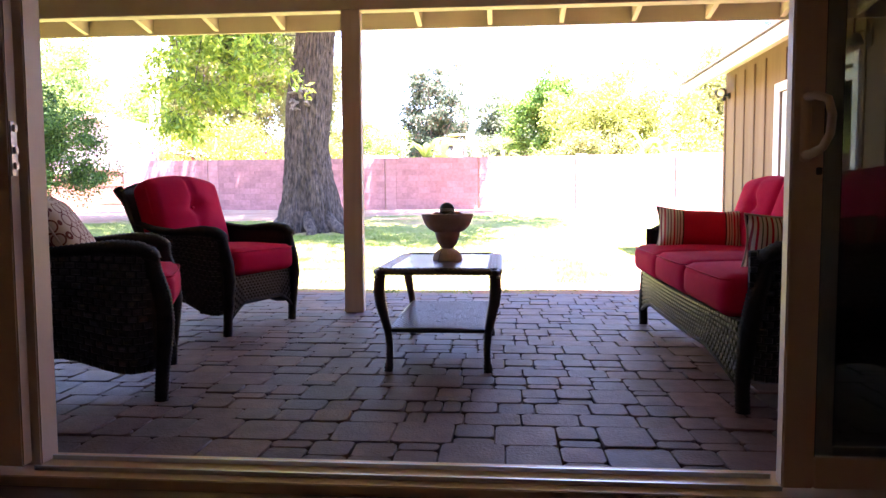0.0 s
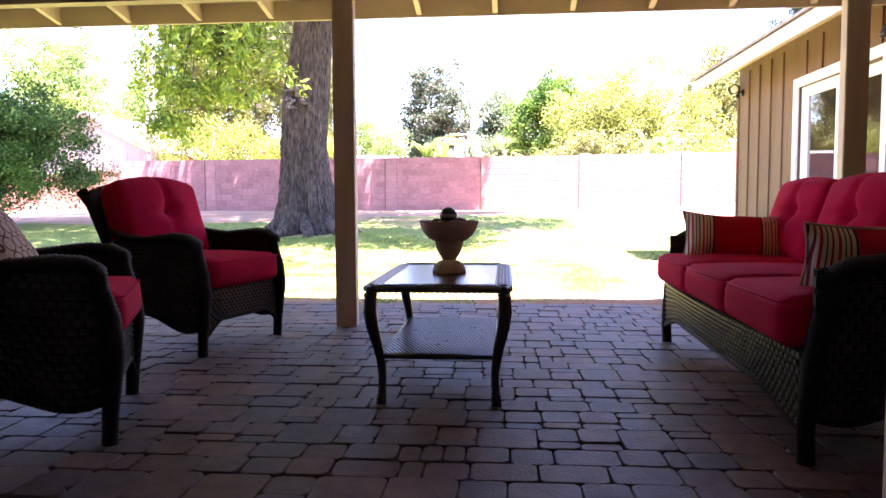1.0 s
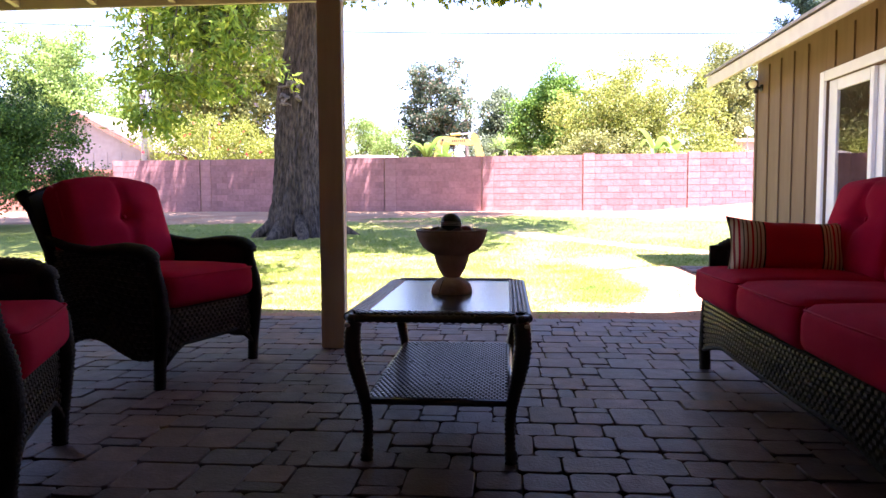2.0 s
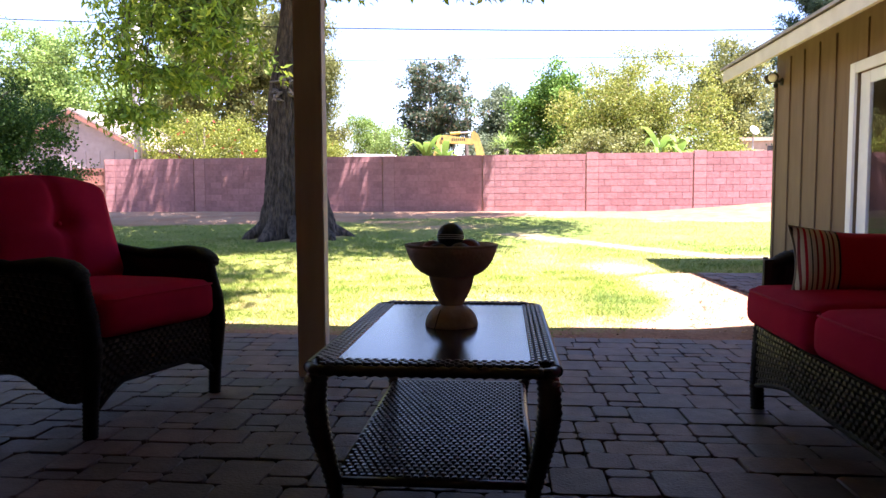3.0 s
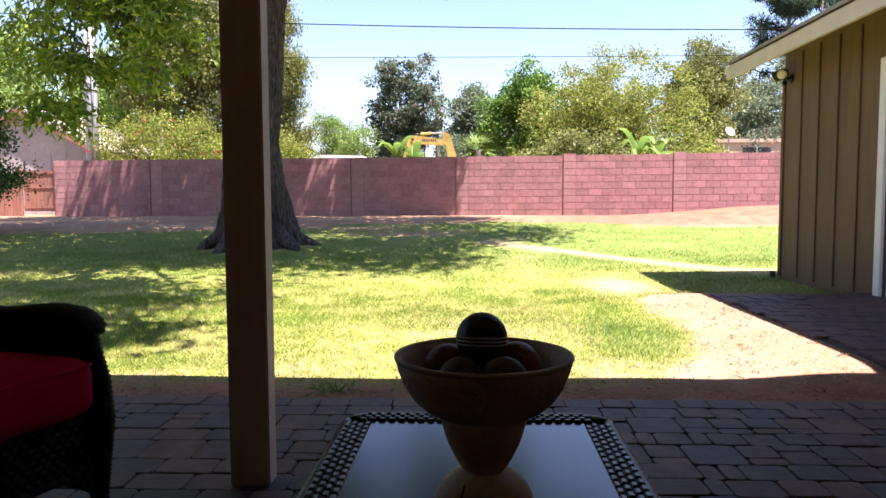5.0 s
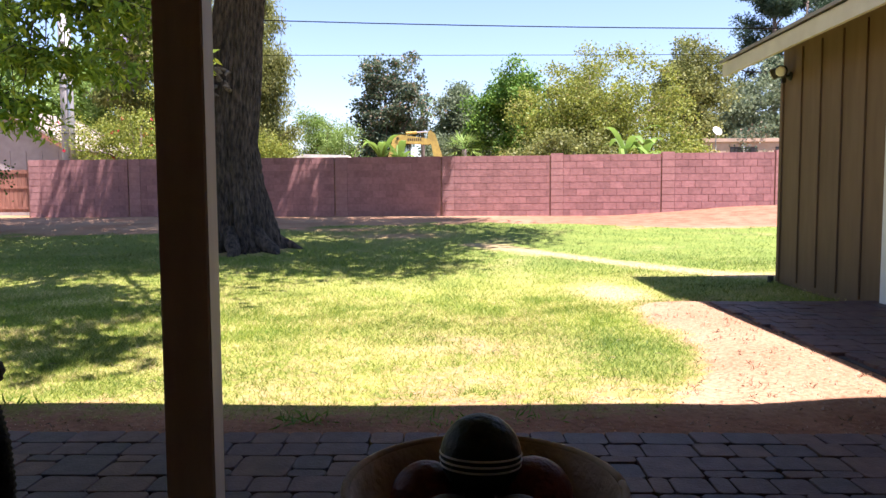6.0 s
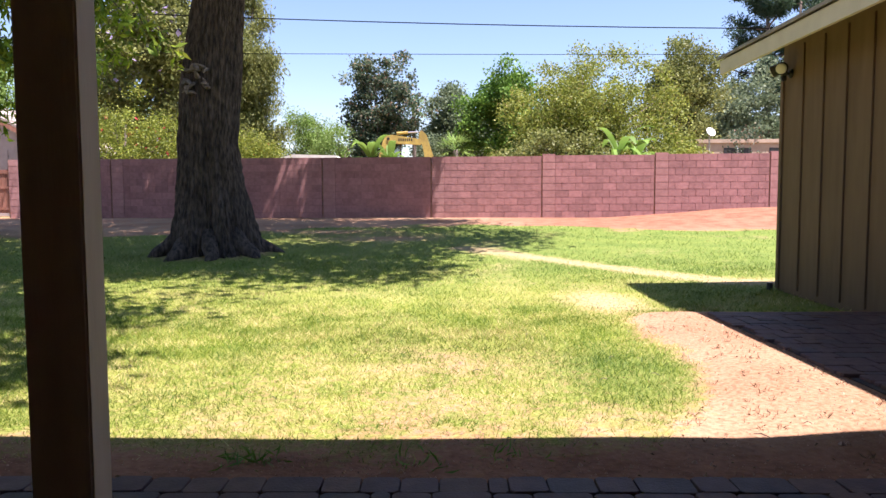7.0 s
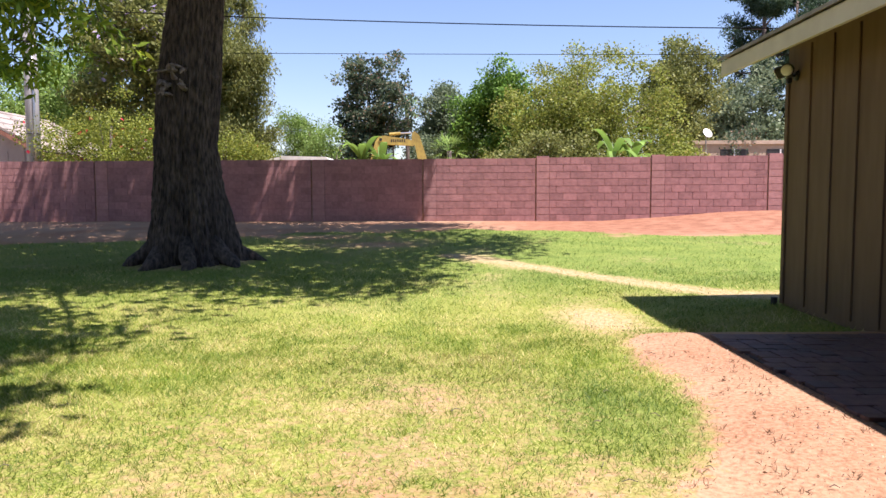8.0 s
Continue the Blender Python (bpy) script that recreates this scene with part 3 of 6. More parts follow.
def banded(name, stops, half, rough=0.85):
    """Fabric with crosswise bands, mirrored about the middle."""
    m = bpy.data.materials.new(name)
    m.use_nodes = True
    n, link = m.node_tree.nodes, m.node_tree.links.new
    b = n["Principled BSDF"]
    tc, sep, ab, dv, ramp = n.new("ShaderNodeTexCoord"), n.new("ShaderNodeSeparateXYZ"), n.new("ShaderNodeMath"), n.new("ShaderNodeMath"), n.new("ShaderNodeValToRGB")
    ab.operation, dv.operation = "ABSOLUTE", "DIVIDE"
    dv.inputs[1].default_value = half
    link(tc.outputs["Object"], sep.inputs[0])
    link(sep.outputs["X"], ab.inputs[0])
    link(ab.outputs[0], dv.inputs[0])
    link(dv.outputs[0], ramp.inputs[0])
    ramp.color_ramp.interpolation = "CONSTANT"
    els = ramp.color_ramp.elements
    els[0].position, els[0].color = stops[0][0], (*stops[0][1], 1)
    els[1].position, els[1].color = stops[1][0], (*stops[1][1], 1)
    for p, c in stops[2:]:
        els.new(p).color = (*c, 1)
    nz, bp = n.new("ShaderNodeTexNoise"), n.new("ShaderNodeBump")
    nz.inputs["Scale"].default_value = 600
    bp.inputs["Strength"].default_value, bp.inputs["Distance"].default_value = 0.3, 0.002
    link(tc.outputs["Object"], nz.inputs["Vector"])
    link(nz.outputs[0], bp.inputs["Height"])
    link(bp.outputs[0], b.inputs["Normal"])
    link(ramp.outputs[0], b.inputs["Base Color"])
    b.inputs["Roughness"].default_value = rough
    b.inputs["Specular IOR Level"].default_value = 0.2
    return m


BEIGE, WINE, RED, BLACK = (0.74, 0.62, 0.49), (0.26, 0.03, 0.04), (0.60, 0.016, 0.045), (0.03, 0.02, 0.02)
M_STRIPE = banded("striped pillow fabric", [(0.0, RED), (0.44, BLACK), (0.465, BEIGE), (0.51, WINE), (0.535, BEIGE), (0.57, BLACK), (0.585, BEIGE), (0.625, RED), (0.655, BEIGE), (0.70, WINE),
                                            (0.725, BEIGE), (0.765, BLACK), (0.78, BEIGE), (0.82, RED), (0.85, BEIGE), (0.89, WINE), (0.915, BEIGE), (0.96, BLACK)], 0.27)


def ring_fabric():
    m = bpy.data.materials.new("beige fabric with brown rings")
    m.use_nodes = True
    n, link = m.node_tree.nodes, m.node_tree.links.new
    b = n["Principled BSDF"]
    tc, vo, ramp = n.new("ShaderNodeTexCoord"), n.new("ShaderNodeTexVoronoi"), n.new("ShaderNodeValToRGB")
    vo.inputs["Scale"].default_value, vo.inputs["Randomness"].default_value = 16, 0.0
    link(tc.outputs["Object"], vo.inputs["Vector"])
    link(vo.outputs["Distance"], ramp.inputs[0])
    ramp.color_ramp.interpolation = "CONSTANT"
    els = ramp.color_ramp.elements
    els[0].position, els[0].color = 0.0, (0.55, 0.45, 0.34, 1)
    els[1].position, els[1].color = 0.40, (0.16, 0.04, 0.03, 1)
    els.new(0.50).color = (0.55, 0.45, 0.34, 1)
    link(ramp.outputs[0], b.inputs["Base Color"])
    b.inputs["Roughness"].default_value = 0.9
    return m


M_RINGS = ring_fabric()


def weave(bm, surf, nu, nv, h=0.006):
    """Flat strands over and under one another on a surface given by surf(u, v)."""
    e = 1e-3
    for j in range(nv):
        for i in range(nu):
            u, v = (i + 0.5 + (0.5 if j % 2 else 0) - 0.25) / nu, (j + 0.5) / nv
            if u > 1 - 0.4 / nu:
                continue
            c = surf(u, v)
            if c is None:
                continue
            du, dv = (surf(min(1, u + e), v) or c) - (surf(max(0, u - e), v) or c), (surf(u, min(1, v + e)) or c) - (surf(u, max(0, v - e)) or c)
            if du.length < 1e-9 or dv.length < 1e-9:
                continue
            du *= 0.42 / nu / (2 * e)
            dv *= 0.42 / nv / (2 * e)
            nrm = du.cross(dv).normalized()
            lo = [bm.verts.new(c + a * du + b * dv) for a, b in ((-1, -1), (1, -1), (1, 1), (-1, 1))]
            hi = [bm.verts.new(c + a * du * 0.64 + b * dv * 0.6 + nrm * h) for a, b in ((-1, -1), (1, -1), (1, 1), (-1, 1))]
            bm.faces.new(hi)
            for k in range(4):
                bm.faces.new((lo[k], lo[(k + 1) % 4], hi[(k + 1) % 4], hi[k]))
    return bm


def sheet(bm, surf, nu, nv, thick):
    """A thin closed slab that follows surf(u, v)."""
    g = []
    for s in (0, 1):
        for j in range(nv + 1):
            for i in range(nu + 1):
                u, v = i / nu, j / nv
                c = surf(u, v)
                n = (surf(min(1, u + 1e-3), v) - surf(max(0, u - 1e-3), v)).cross(surf(u, min(1, v + 1e-3)) - surf(u, max(0, v - 1e-3))).normalized()
                g.append(bm.verts.new(c - n * (0.0005 + s * thick)))
    w, off = nu + 1, (nu + 1) * (nv + 1)
    for j in range(nv):
        for i in range(nu):
            a = j * w + i
            bm.faces.new((g[a], g[a + 1], g[a + w + 1], g[a + w]))
            bm.faces.new((g[off + a + w], g[off + a + w + 1], g[off + a + 1], g[off + a]))
    rim = [i for i in range(nu)] + [j * w + nu for j in range(nv)] + [nv * w + i for i in range(nu, 0, -1)] + [j * w for j in range(nv, 0, -1)]
    for a, b in zip(rim, rim[1:] + rim[:1]):
        bm.faces.new((g[b], g[a], g[off + a], g[off + b]))
    return bm


def ribbed(pts, radii, step=0.0075, rib=0.0022, flat=1.0):
    """A limb wrapped in cane: a tube whose girth swells and sinks along its length."""
    out, rad = [], []
    for a, b, ra, rb in zip(pts, pts[1:], radii, radii[1:]):
        a, b = Vector(a), Vector(b)
        k = max(1, round((b - a).length / step))
        for i in range(k):
            out.append(a.lerp(b, i / k))
            rad.append(ra + (rb - ra) * i / k + (rib if len(out) % 2 else -rib))
    return tube(bmesh.new(), out + [Vector(pts[-1])], rad + [radii[-1]], 14, flat)


def cushion(w, d, h, r=0.045, puff=0.02, tufts=(), arch=0.0, m=None, n=16):
    bm = bmesh.new()
    bmesh.ops.create_cube(bm, size=2)
    bmesh.ops.subdivide_edges(bm, edges=bm.edges[:], cuts=n, use_grid_fill=True)
    hw, hd, hh = w / 2, d / 2, h / 2
    for v in bm.verts:
        px, py, pz = v.co
        q = Vector((px * hw, py * hd, pz * hh))
        core = Vector((max(-hw + r, min(hw - r, q.x)), max(-hd + r, min(hd - r, q.y)), max(-hh + r, min(hh - r, q.z))))
        off = q - core
        if off.length > 1e-6:
            q = core + off.normalized() * r
        bulge = (1 - px ** 2) * (1 - py ** 2)
        q.z += puff * bulge * (1 if pz > 0 else -0.3) * abs(pz)
        q.y += 0.012 * (1 - px ** 2) * (1 - pz ** 2) * py
        if arch and py > 0:
            q.y += arch * (1 - px ** 2) * py - arch * 0.3 * py
        if pz > 0:
            for tx, ty, dep, sx, sy in tufts:
                q.z -= dep * math.exp(-((q.x - tx) / sx) ** 2 - ((q.y - ty) / sy) ** 2) * pz
        q += 0.004 * noise.noise_vector(q * 5)
        v.co = q if m is None else m @ q
    return bm


def seating(name, width, seats, label, category, m, depth=0.62, back_top=0.97):
    """A woven settee or armchair. Local: feet front line at y 0, back at +y."""
    s = thing(name, label, category, m=m)
    hw = width / 2
    f = 1 if seats == 1 else seats
    nu = int(width / 0.034)
    bow, set_back = (0.03, 0.05) if seats > 1 else (0.0, 0.0)

    def apron(u, v):
        x = (u - 0.5) * (width - 0.03)
        k = 1 - (2 * u - 1) ** 2
        low = 0.10 + 0.085 * min(1, 1.6 * k)
        return Vector((x, -0.005 - bow * k, low + (0.355 - low) * v))
    part("front_apron", sheet(bmesh.new(), apron, 24, 4, 0.012), M_WICKER_IN, s)
    part("apron_weave", weave(bmesh.new(), apron, nu, 9, 0.008), M_WICKER, s, "woven dark wicker strands")
    part("apron_edge", tube(bmesh.new(), [apron(i / 20, 0) - Vector((0, 0.003, 0)) for i in range(21)], 0.011, 8), M_WICKER_ARM, s, smooth=True)

    for sg in (-1, 1):
        def side(u, v, sg=sg):
            y = 0.015 + u * (depth - 0.02)
            low = 0.135 + 0.05 * math.sin(math.pi * u) ** 2 - 0.035 * math.sin(2 * math.pi * u)
            top = 0.625 + 0.015 * math.sin(math.pi * u)
            z = low + (top - low) * v
            out = 0.014 * math.sin(math.pi * v) + 0.02 * max(0, v - 0.75)
            return Vector((sg * (hw + 0.005 + out), y if sg > 0 else depth - 0.005 - (y - 0.015), z)) if sg > 0 else Vector((-(hw + 0.005 + out), depth + 0.01 - y, 0.135 + 0.05 * math.sin(math.pi * (1 - u)) ** 2 - 0.035 * math.sin(2 * math.pi * (1 - u)) + (0.625 + 0.015 * math.sin(math.pi * u) - (0.135 + 0.05 * math.sin(math.pi * (1 - u)) ** 2 - 0.035 * math.sin(2 * math.pi * (1 - u)))) * v))
        part("side_panel", sheet(bmesh.new(), side, 12, 8, 0.02), M_WICKER_IN, s)
        part("side_weave", weave(bmesh.new(), side, 15, 17, 0.009), M_WICKER, s, "woven dark wicker strands")
        x = sg * (hw + 0.012)
        part("arm", ribbed([(x * 0.985, depth + 0.05, 0.68), (x, depth - 0.08, 0.645), (x, 0.38, 0.625), (x * 1.005, 0.26 + set_back, 0.634), (x * 1.008, 0.16 + set_back, 0.640), (x * 1.008, 0.07 + set_back, 0.630), (x * 1.006, 0.018 + set_back, 0.606), (x * 1.005, set_back, 0.585)],
                         [0.026, 0.034, 0.040, 0.048, 0.056, 0.058, 0.050, 0.030], 0.009, 0.0036, 0.55), M_WICKER_ARM, s, smooth=True)
        xf = sg * hw
        leg = ribbed([(xf, 0.005, 0), (xf, 0.0, 0.10), (xf * 1.002, -0.012 + 0.4 * set_back, 0.22), (xf * 1.004, -0.02 + 0.8 * set_back, 0.33), (xf * 1.004, -0.008 + set_back, 0.44), (xf * 1.004, 0.02 + set_back, 0.54), (xf * 1.005, 0.03 + set_back, 0.62)],
                     [0.027, 0.028, 0.032, 0.037, 0.038, 0.034, 0.030])
        part("front_leg", leg, M_WICKER_ARM, s, smooth=True)
        xb = sg * (hw - 0.03)
        part("back_leg", tube(bmesh.new(), [(xb, depth + 0.14, 0), (xb, depth + 0.07, 0.22), (xb, depth + 0.05, 0.42), (xb * 1.01, depth + 0.09, 0.62), (xb * 1.05, depth + 0.17, 0.82), (xb * 1.08, depth + 0.23, 0.90)],
                              [0.018, 0.02, 0.022, 0.024, 0.03, 0.034], 10), M_WICKER_ARM, s, smooth=True)

    def back(u, v):
        x = (0.5 - u) * (width - 0.02) * (1 + 0.10 * v)
        k = 1 - (2 * u - 1) ** 2
        top = 0.875 + 0.07 * k
        z = 0.22 + (top - 0.22) * v
        return Vector((x, depth + 0.02 + 0.20 * max(0, v - 0.2) ** 1.3 + 0.03 * k, z))
    part("backrest", sheet(bmesh.new(), back, 16, 8, 0.022), M_WICKER_IN, s)
    part("back_weave", weave(bmesh.new(), back, nu, 22, 0.008), M_WICKER, s, "woven dark wicker strands")
    part("back_edge", tube(bmesh.new(), [back(i / 16, 1) + Vector((0, 0.0, 0.0)) for i in range(17)], 0.019, 8), M_WICKER_ARM, s, smooth=True)
    part("seat_deck", bx(-hw + 0.03, hw - 0.03, 0.012, depth, 0.325, 0.358, bevel=0.004), M_WICKER_IN, s)
    cw = (width - 0.06) / f
    for i in range(f):
        cx = -hw + 0.03 + cw * (i + 0.5)
        fr = 0.05 + bow * 0.6
        c = part("seat_cushion", cushion(cw - 0.006, depth + fr - 0.05, 0.165, 0.05, 0.022, m=Matrix.Translation((cx, (depth - 0.05 - fr) / 2, 0.443))), M_CUSHION, s, "red fabric seat cushion", True)
        part("piping", tube(bmesh.new(), [(cx - cw / 2 + 0.03, depth * 0.5, 0.512), (cx - cw / 2 + 0.022, -0.02 - fr * 0.4, 0.508), (cx - cw / 2 + 0.05, -fr * 0.9 - 0.004, 0.507), (cx, -fr - 0.010, 0.51), (cx + cw / 2 - 0.05, -fr * 0.9 - 0.004, 0.507), (cx + cw / 2 - 0.022, -0.02 - fr * 0.4, 0.508), (cx + cw / 2 - 0.03, depth * 0.5, 0.512)], 0.0038, 6), M_PIPING, c, smooth=True)
        bm_m = Matrix.Translation((cx, depth + 0.0, 0.735)) @ Euler((radians(90 - 17), 0, 0)).to_matrix().to_4x4()
        hgt, bulge = (0.475, 0.038) if f == 1 else (0.45, 0.014)
        bm_m = Matrix.Translation((0, -0.01, -0.028) if f > 1 else (0, 0, -0.016)) @ bm_m
        tf = [(0.03, 0.04, 0.05, 0.06, 0.05), (0.015, 0.17, 0.022, 0.022, 0.16), (0.02, -0.10, 0.016, 0.03, 0.12), (0.11, 0.04, 0.010, 0.10, 0.02), (-0.06, 0.03, 0.012, 0.10, 0.02)]
        wide = cw * (1.06 if f == 1 else 1.0) - 0.006
        bc = part("back_cushion", cushion(wide, hgt, 0.17, 0.055, 0.035, tf, bulge, bm_m, 22), M_CUSHION, s, "tufted red fabric back cushion", True)
        edge = [(x * wide / 2 * 0.985, y * hgt / 2 * 0.99 + (bulge * (1 - x * x) - bulge * 0.3) * (y > 0) * y, 0.045) for x, y in ((-1, -0.8), (-1, 0), (-1, 0.8), (-0.93, 0.96), (-0.6, 0.99), (-0.3, 1), (0, 1), (0.3, 1), (0.6, 0.99), (0.93, 0.96), (1, 0.8), (1, 0), (1, -0.8))]
        part("piping", tube(bmesh.new(), [bm_m @ Vector(p) for p in edge], 0.005, 6), M_PIPING, bc, smooth=True)
        part("button", lathe(bmesh.new(), [(0.004, 0), (0.012, 0.002), (0.011, 0.008), (0.004, 0.011)], 12), M_PIPING, bc, smooth=True).matrix_basis = bm_m @ pose(0.03, 0.04, 0.062)
    return s


CHAIR_W = 0.69
seating("armchair", CHAIR_W, 1, "dark wicker patio armchair with red tufted cushions", "armchair", pose(-1.48, 4.91, 0.001, 0, 0, 73.1))
tagged(bpy.data.objects["armchair"], group="patio armchairs")
arm2 = copy_thing(bpy.data.objects["armchair"], pose(-1.45, 3.525, 0.001, 0, 0, 112.4))
tagged(arm2, "dark wicker patio armchair holding a patterned pillow")
seating("sofa", 1.97, 3, "dark wicker three-seat sofa with red tufted cushions", "sofa", pose(1.0, 4.175, 0.001, 0, 0, -90), depth=0.64)


def pillow(name, w, h, t, material, label, m):
    bm = bmesh.new()
    n, k = 26, 18
    grid = {}
    for s in (1, -1):
        for j in range(k + 1):
            for i in range(n + 1):
                u, v = 2 * i / n - 1, 2 * j / k - 1
                if s < 0 and (abs(u) == 1 or abs(v) == 1):
                    grid[s, i, j] = grid[1, i, j]
                    continue
                pin = 1 - 0.16 * (1 - abs(u) ** 2) * abs(v)
                pin2 = 1 - 0.09 * (1 - abs(v) ** 2) * abs(u)
                z = s * t / 2 * ((1 - abs(u) ** 2.6) * (1 - abs(v) ** 2.4)) ** 0.55
                c = Vector((u * w / 2 * pin2, v * h / 2 * pin, z))
                grid[s, i, j] = bm.verts.new(c + 0.006 * noise.noise_vector(c * 9))
    for s in (1, -1):
        for j in range(k):
            for i in range(n):
                q = [grid[s, i, j], grid[s, i + 1, j], grid[s, i + 1, j + 1], grid[s, i, j + 1]]
                bm.faces.new(q if s > 0 else q[::-1])
    p = thing(name, label, "pillow", m=m)
    part("cover", bm, material, p, smooth=True)
    rim = [(x * w / 2, y * h / 2 * (1 - 0.16 * (1 - x * x)), 0) for x, y in [(i / 8 - 1, -1) for i in range(16)]] + [(w / 2 * (1 - 0.09 * (1 - (i / 8 - 1) ** 2)), (i / 8 - 1) * h / 2, 0) for i in range(16)]
    rim += [(-x, -y, z) for x, y, z in rim]
    part("cord", tube(bmesh.new(), rim + rim[:1], 0.005, 6), M_CORD, p, "pale corded edge", True)
    return p


# far-end and near-end lumbar pillows on the sofa, patterned one on the chair
tagged(pillow("lumbar_pillow", 0.55, 0.29, 0.19, M_STRIPE, "red lumbar pillow with striped ends on the sofa", pose(1.30, 4.90, 0.625, 68, 3, -6)), group="sofa pillows")
tagged(pillow("lumbar_pillow", 0.55, 0.29, 0.19, M_STRIPE, "red lumbar pillow with striped ends on the sofa", pose(1.33, 3.40, 0.625, 70, 0, 176)), group="sofa pillows")
pillow("square_pillow", 0.44, 0.44, 0.15, M_RINGS, "beige square pillow with dark ring pattern", pose(-1.80, 3.36, 0.665, 60, 0, 112))

TX0, TX1, TY0, TY1, TZ = -0.515, 0.065, 3.72, 4.76, 0.50


def build_table():
    t = thing("coffee_table", "dark wicker coffee table with a black glass top", "table", m=pose((TX0 + TX1) / 2, (TY0 + TY1) / 2, 0.001))
    hx, hy, bw = (TX1 - TX0) / 2, (TY1 - TY0) / 2, 0.058
    part("glass_top", bx(-hx + bw - 0.004, hx - bw + 0.004, -hy + bw - 0.004, hy - bw + 0.004, TZ - 0.016, TZ - 0.005, bevel=0.002), M_TABLETOP, t, "glossy black glass panel")
    r = 0.03
    for nm, x0, x1, y0, y1, nu, nv in (("front_border", -hx + r, hx - r, -hy, -hy + bw, 24, 4), ("back_border", -hx + r, hx - r, hy - bw, hy, 24, 4),
                                       ("side_border", -hx, -hx + bw, -hy + bw, hy - bw, 4, 33), ("side_border", hx - bw, hx, -hy + bw, hy - bw, 4, 33)):
        b = part(nm, bx(x0, x1, y0, y1, TZ - 0.026, TZ - 0.005, bevel=0.008), M_WICKER_IN, t)
        surf = (lambda u, v, a=(x0, x1, y0, y1): Vector((a[0] + (a[1] - a[0]) * u, a[2] + (a[3] - a[2]) * v, TZ - 0.005)))
        part("border_weave", weave(bmesh.new(), surf, nu, nv, 0.006) if nu > nv else weave(bmesh.new(), lambda u, v, a=(x0, x1, y0, y1): Vector((a[1] - (a[1] - a[0]) * v, a[2] + (a[3] - a[2]) * u, TZ - 0.005)), nv, nu, 0.0045), M_WICKER_TABLE, b, "woven wicker border")
    for y in (-hy - 0.002, hy + 0.002):
        part("edge_roll", ribbed([(-hx + r, y, TZ - 0.018), (hx - r, y, TZ - 0.018)], [0.013, 0.013], 0.012, 0.0018), M_WICKER_TABLE, t, smooth=True)
    for x in (-hx - 0.002, hx + 0.002):
        part("edge_roll", ribbed([(x, -hy + r, TZ - 0.018), (x, hy - r, TZ - 0.018)], [0.013, 0.013], 0.012, 0.0018), M_WICKER_TABLE, t, smooth=True)
    for sx in (-1, 1):
        for sy in (-1, 1):
            part("corner_wrap", tube(bmesh.new(), [(sx * (hx - r), sy * (hy + 0.001), TZ - 0.018), (sx * (hx - 0.012), sy * (hy - 0.008), TZ - 0.018), (sx * (hx + 0.001), sy * (hy - r), TZ - 0.018)], 0.013, 10), M_WICKER_TABLE, t, smooth=True)
            pts, rad = [], []
            for z, o, q in ((0, -0.050, 0.021), (0.025, -0.051, 0.022), (0.05, -0.054, 0.017), (0.12, -0.056, 0.017), (0.19, -0.050, 0.019), (0.26, -0.036, 0.022), (0.33, -0.021, 0.026), (0.39, -0.014, 0.028), (0.44, -0.016, 0.027), (0.475, -0.022, 0.025)):
                pts.append((sx * (hx + o), sy * (hy + o), z))
                rad.append(q)
            leg = ribbed(pts, rad)
            part("leg", leg, M_WICKER_TABLE, t, smooth=True)
            part("glide", lathe(bmesh.new(), [(0.008, 0), (0.010, 0.004), (0.009, 0.01), (0.004, 0.012)], 10), M_WHITE, t, "pale plastic clip").matrix_basis = pose(sx * (hx - 0.002), sy * (hy + 0.002), TZ - 0.045)
    sx0, sy0, sz = hx - 0.055, hy - 0.055, 0.205
    part("shelf", bx(-sx0, sx0, -sy0, sy0, sz - 0.016, sz - 0.0, bevel=0.006), M_WICKER_IN, t)
    part("shelf_weave", weave(bmesh.new(), lambda u, v: Vector((-sx0 + 2 * sx0 * u, -sy0 + 2 * sy0 * v, sz)), 25, 44, 0.006), M_WICKER_TABLE, t, "woven wicker shelf")
    for a, b in (((-sx0, -sy0), (sx0, -sy0)), ((-sx0, sy0), (sx0, sy0)), ((-sx0, -sy0), (-sx0, sy0)), ((sx0, -sy0), (sx0, sy0))):
        part("shelf_rim", tube(bmesh.new(), [(*a, sz - 0.008), (*b, sz - 0.008)], 0.012, 8), M_WICKER_TABLE, t, smooth=True)


build_table()


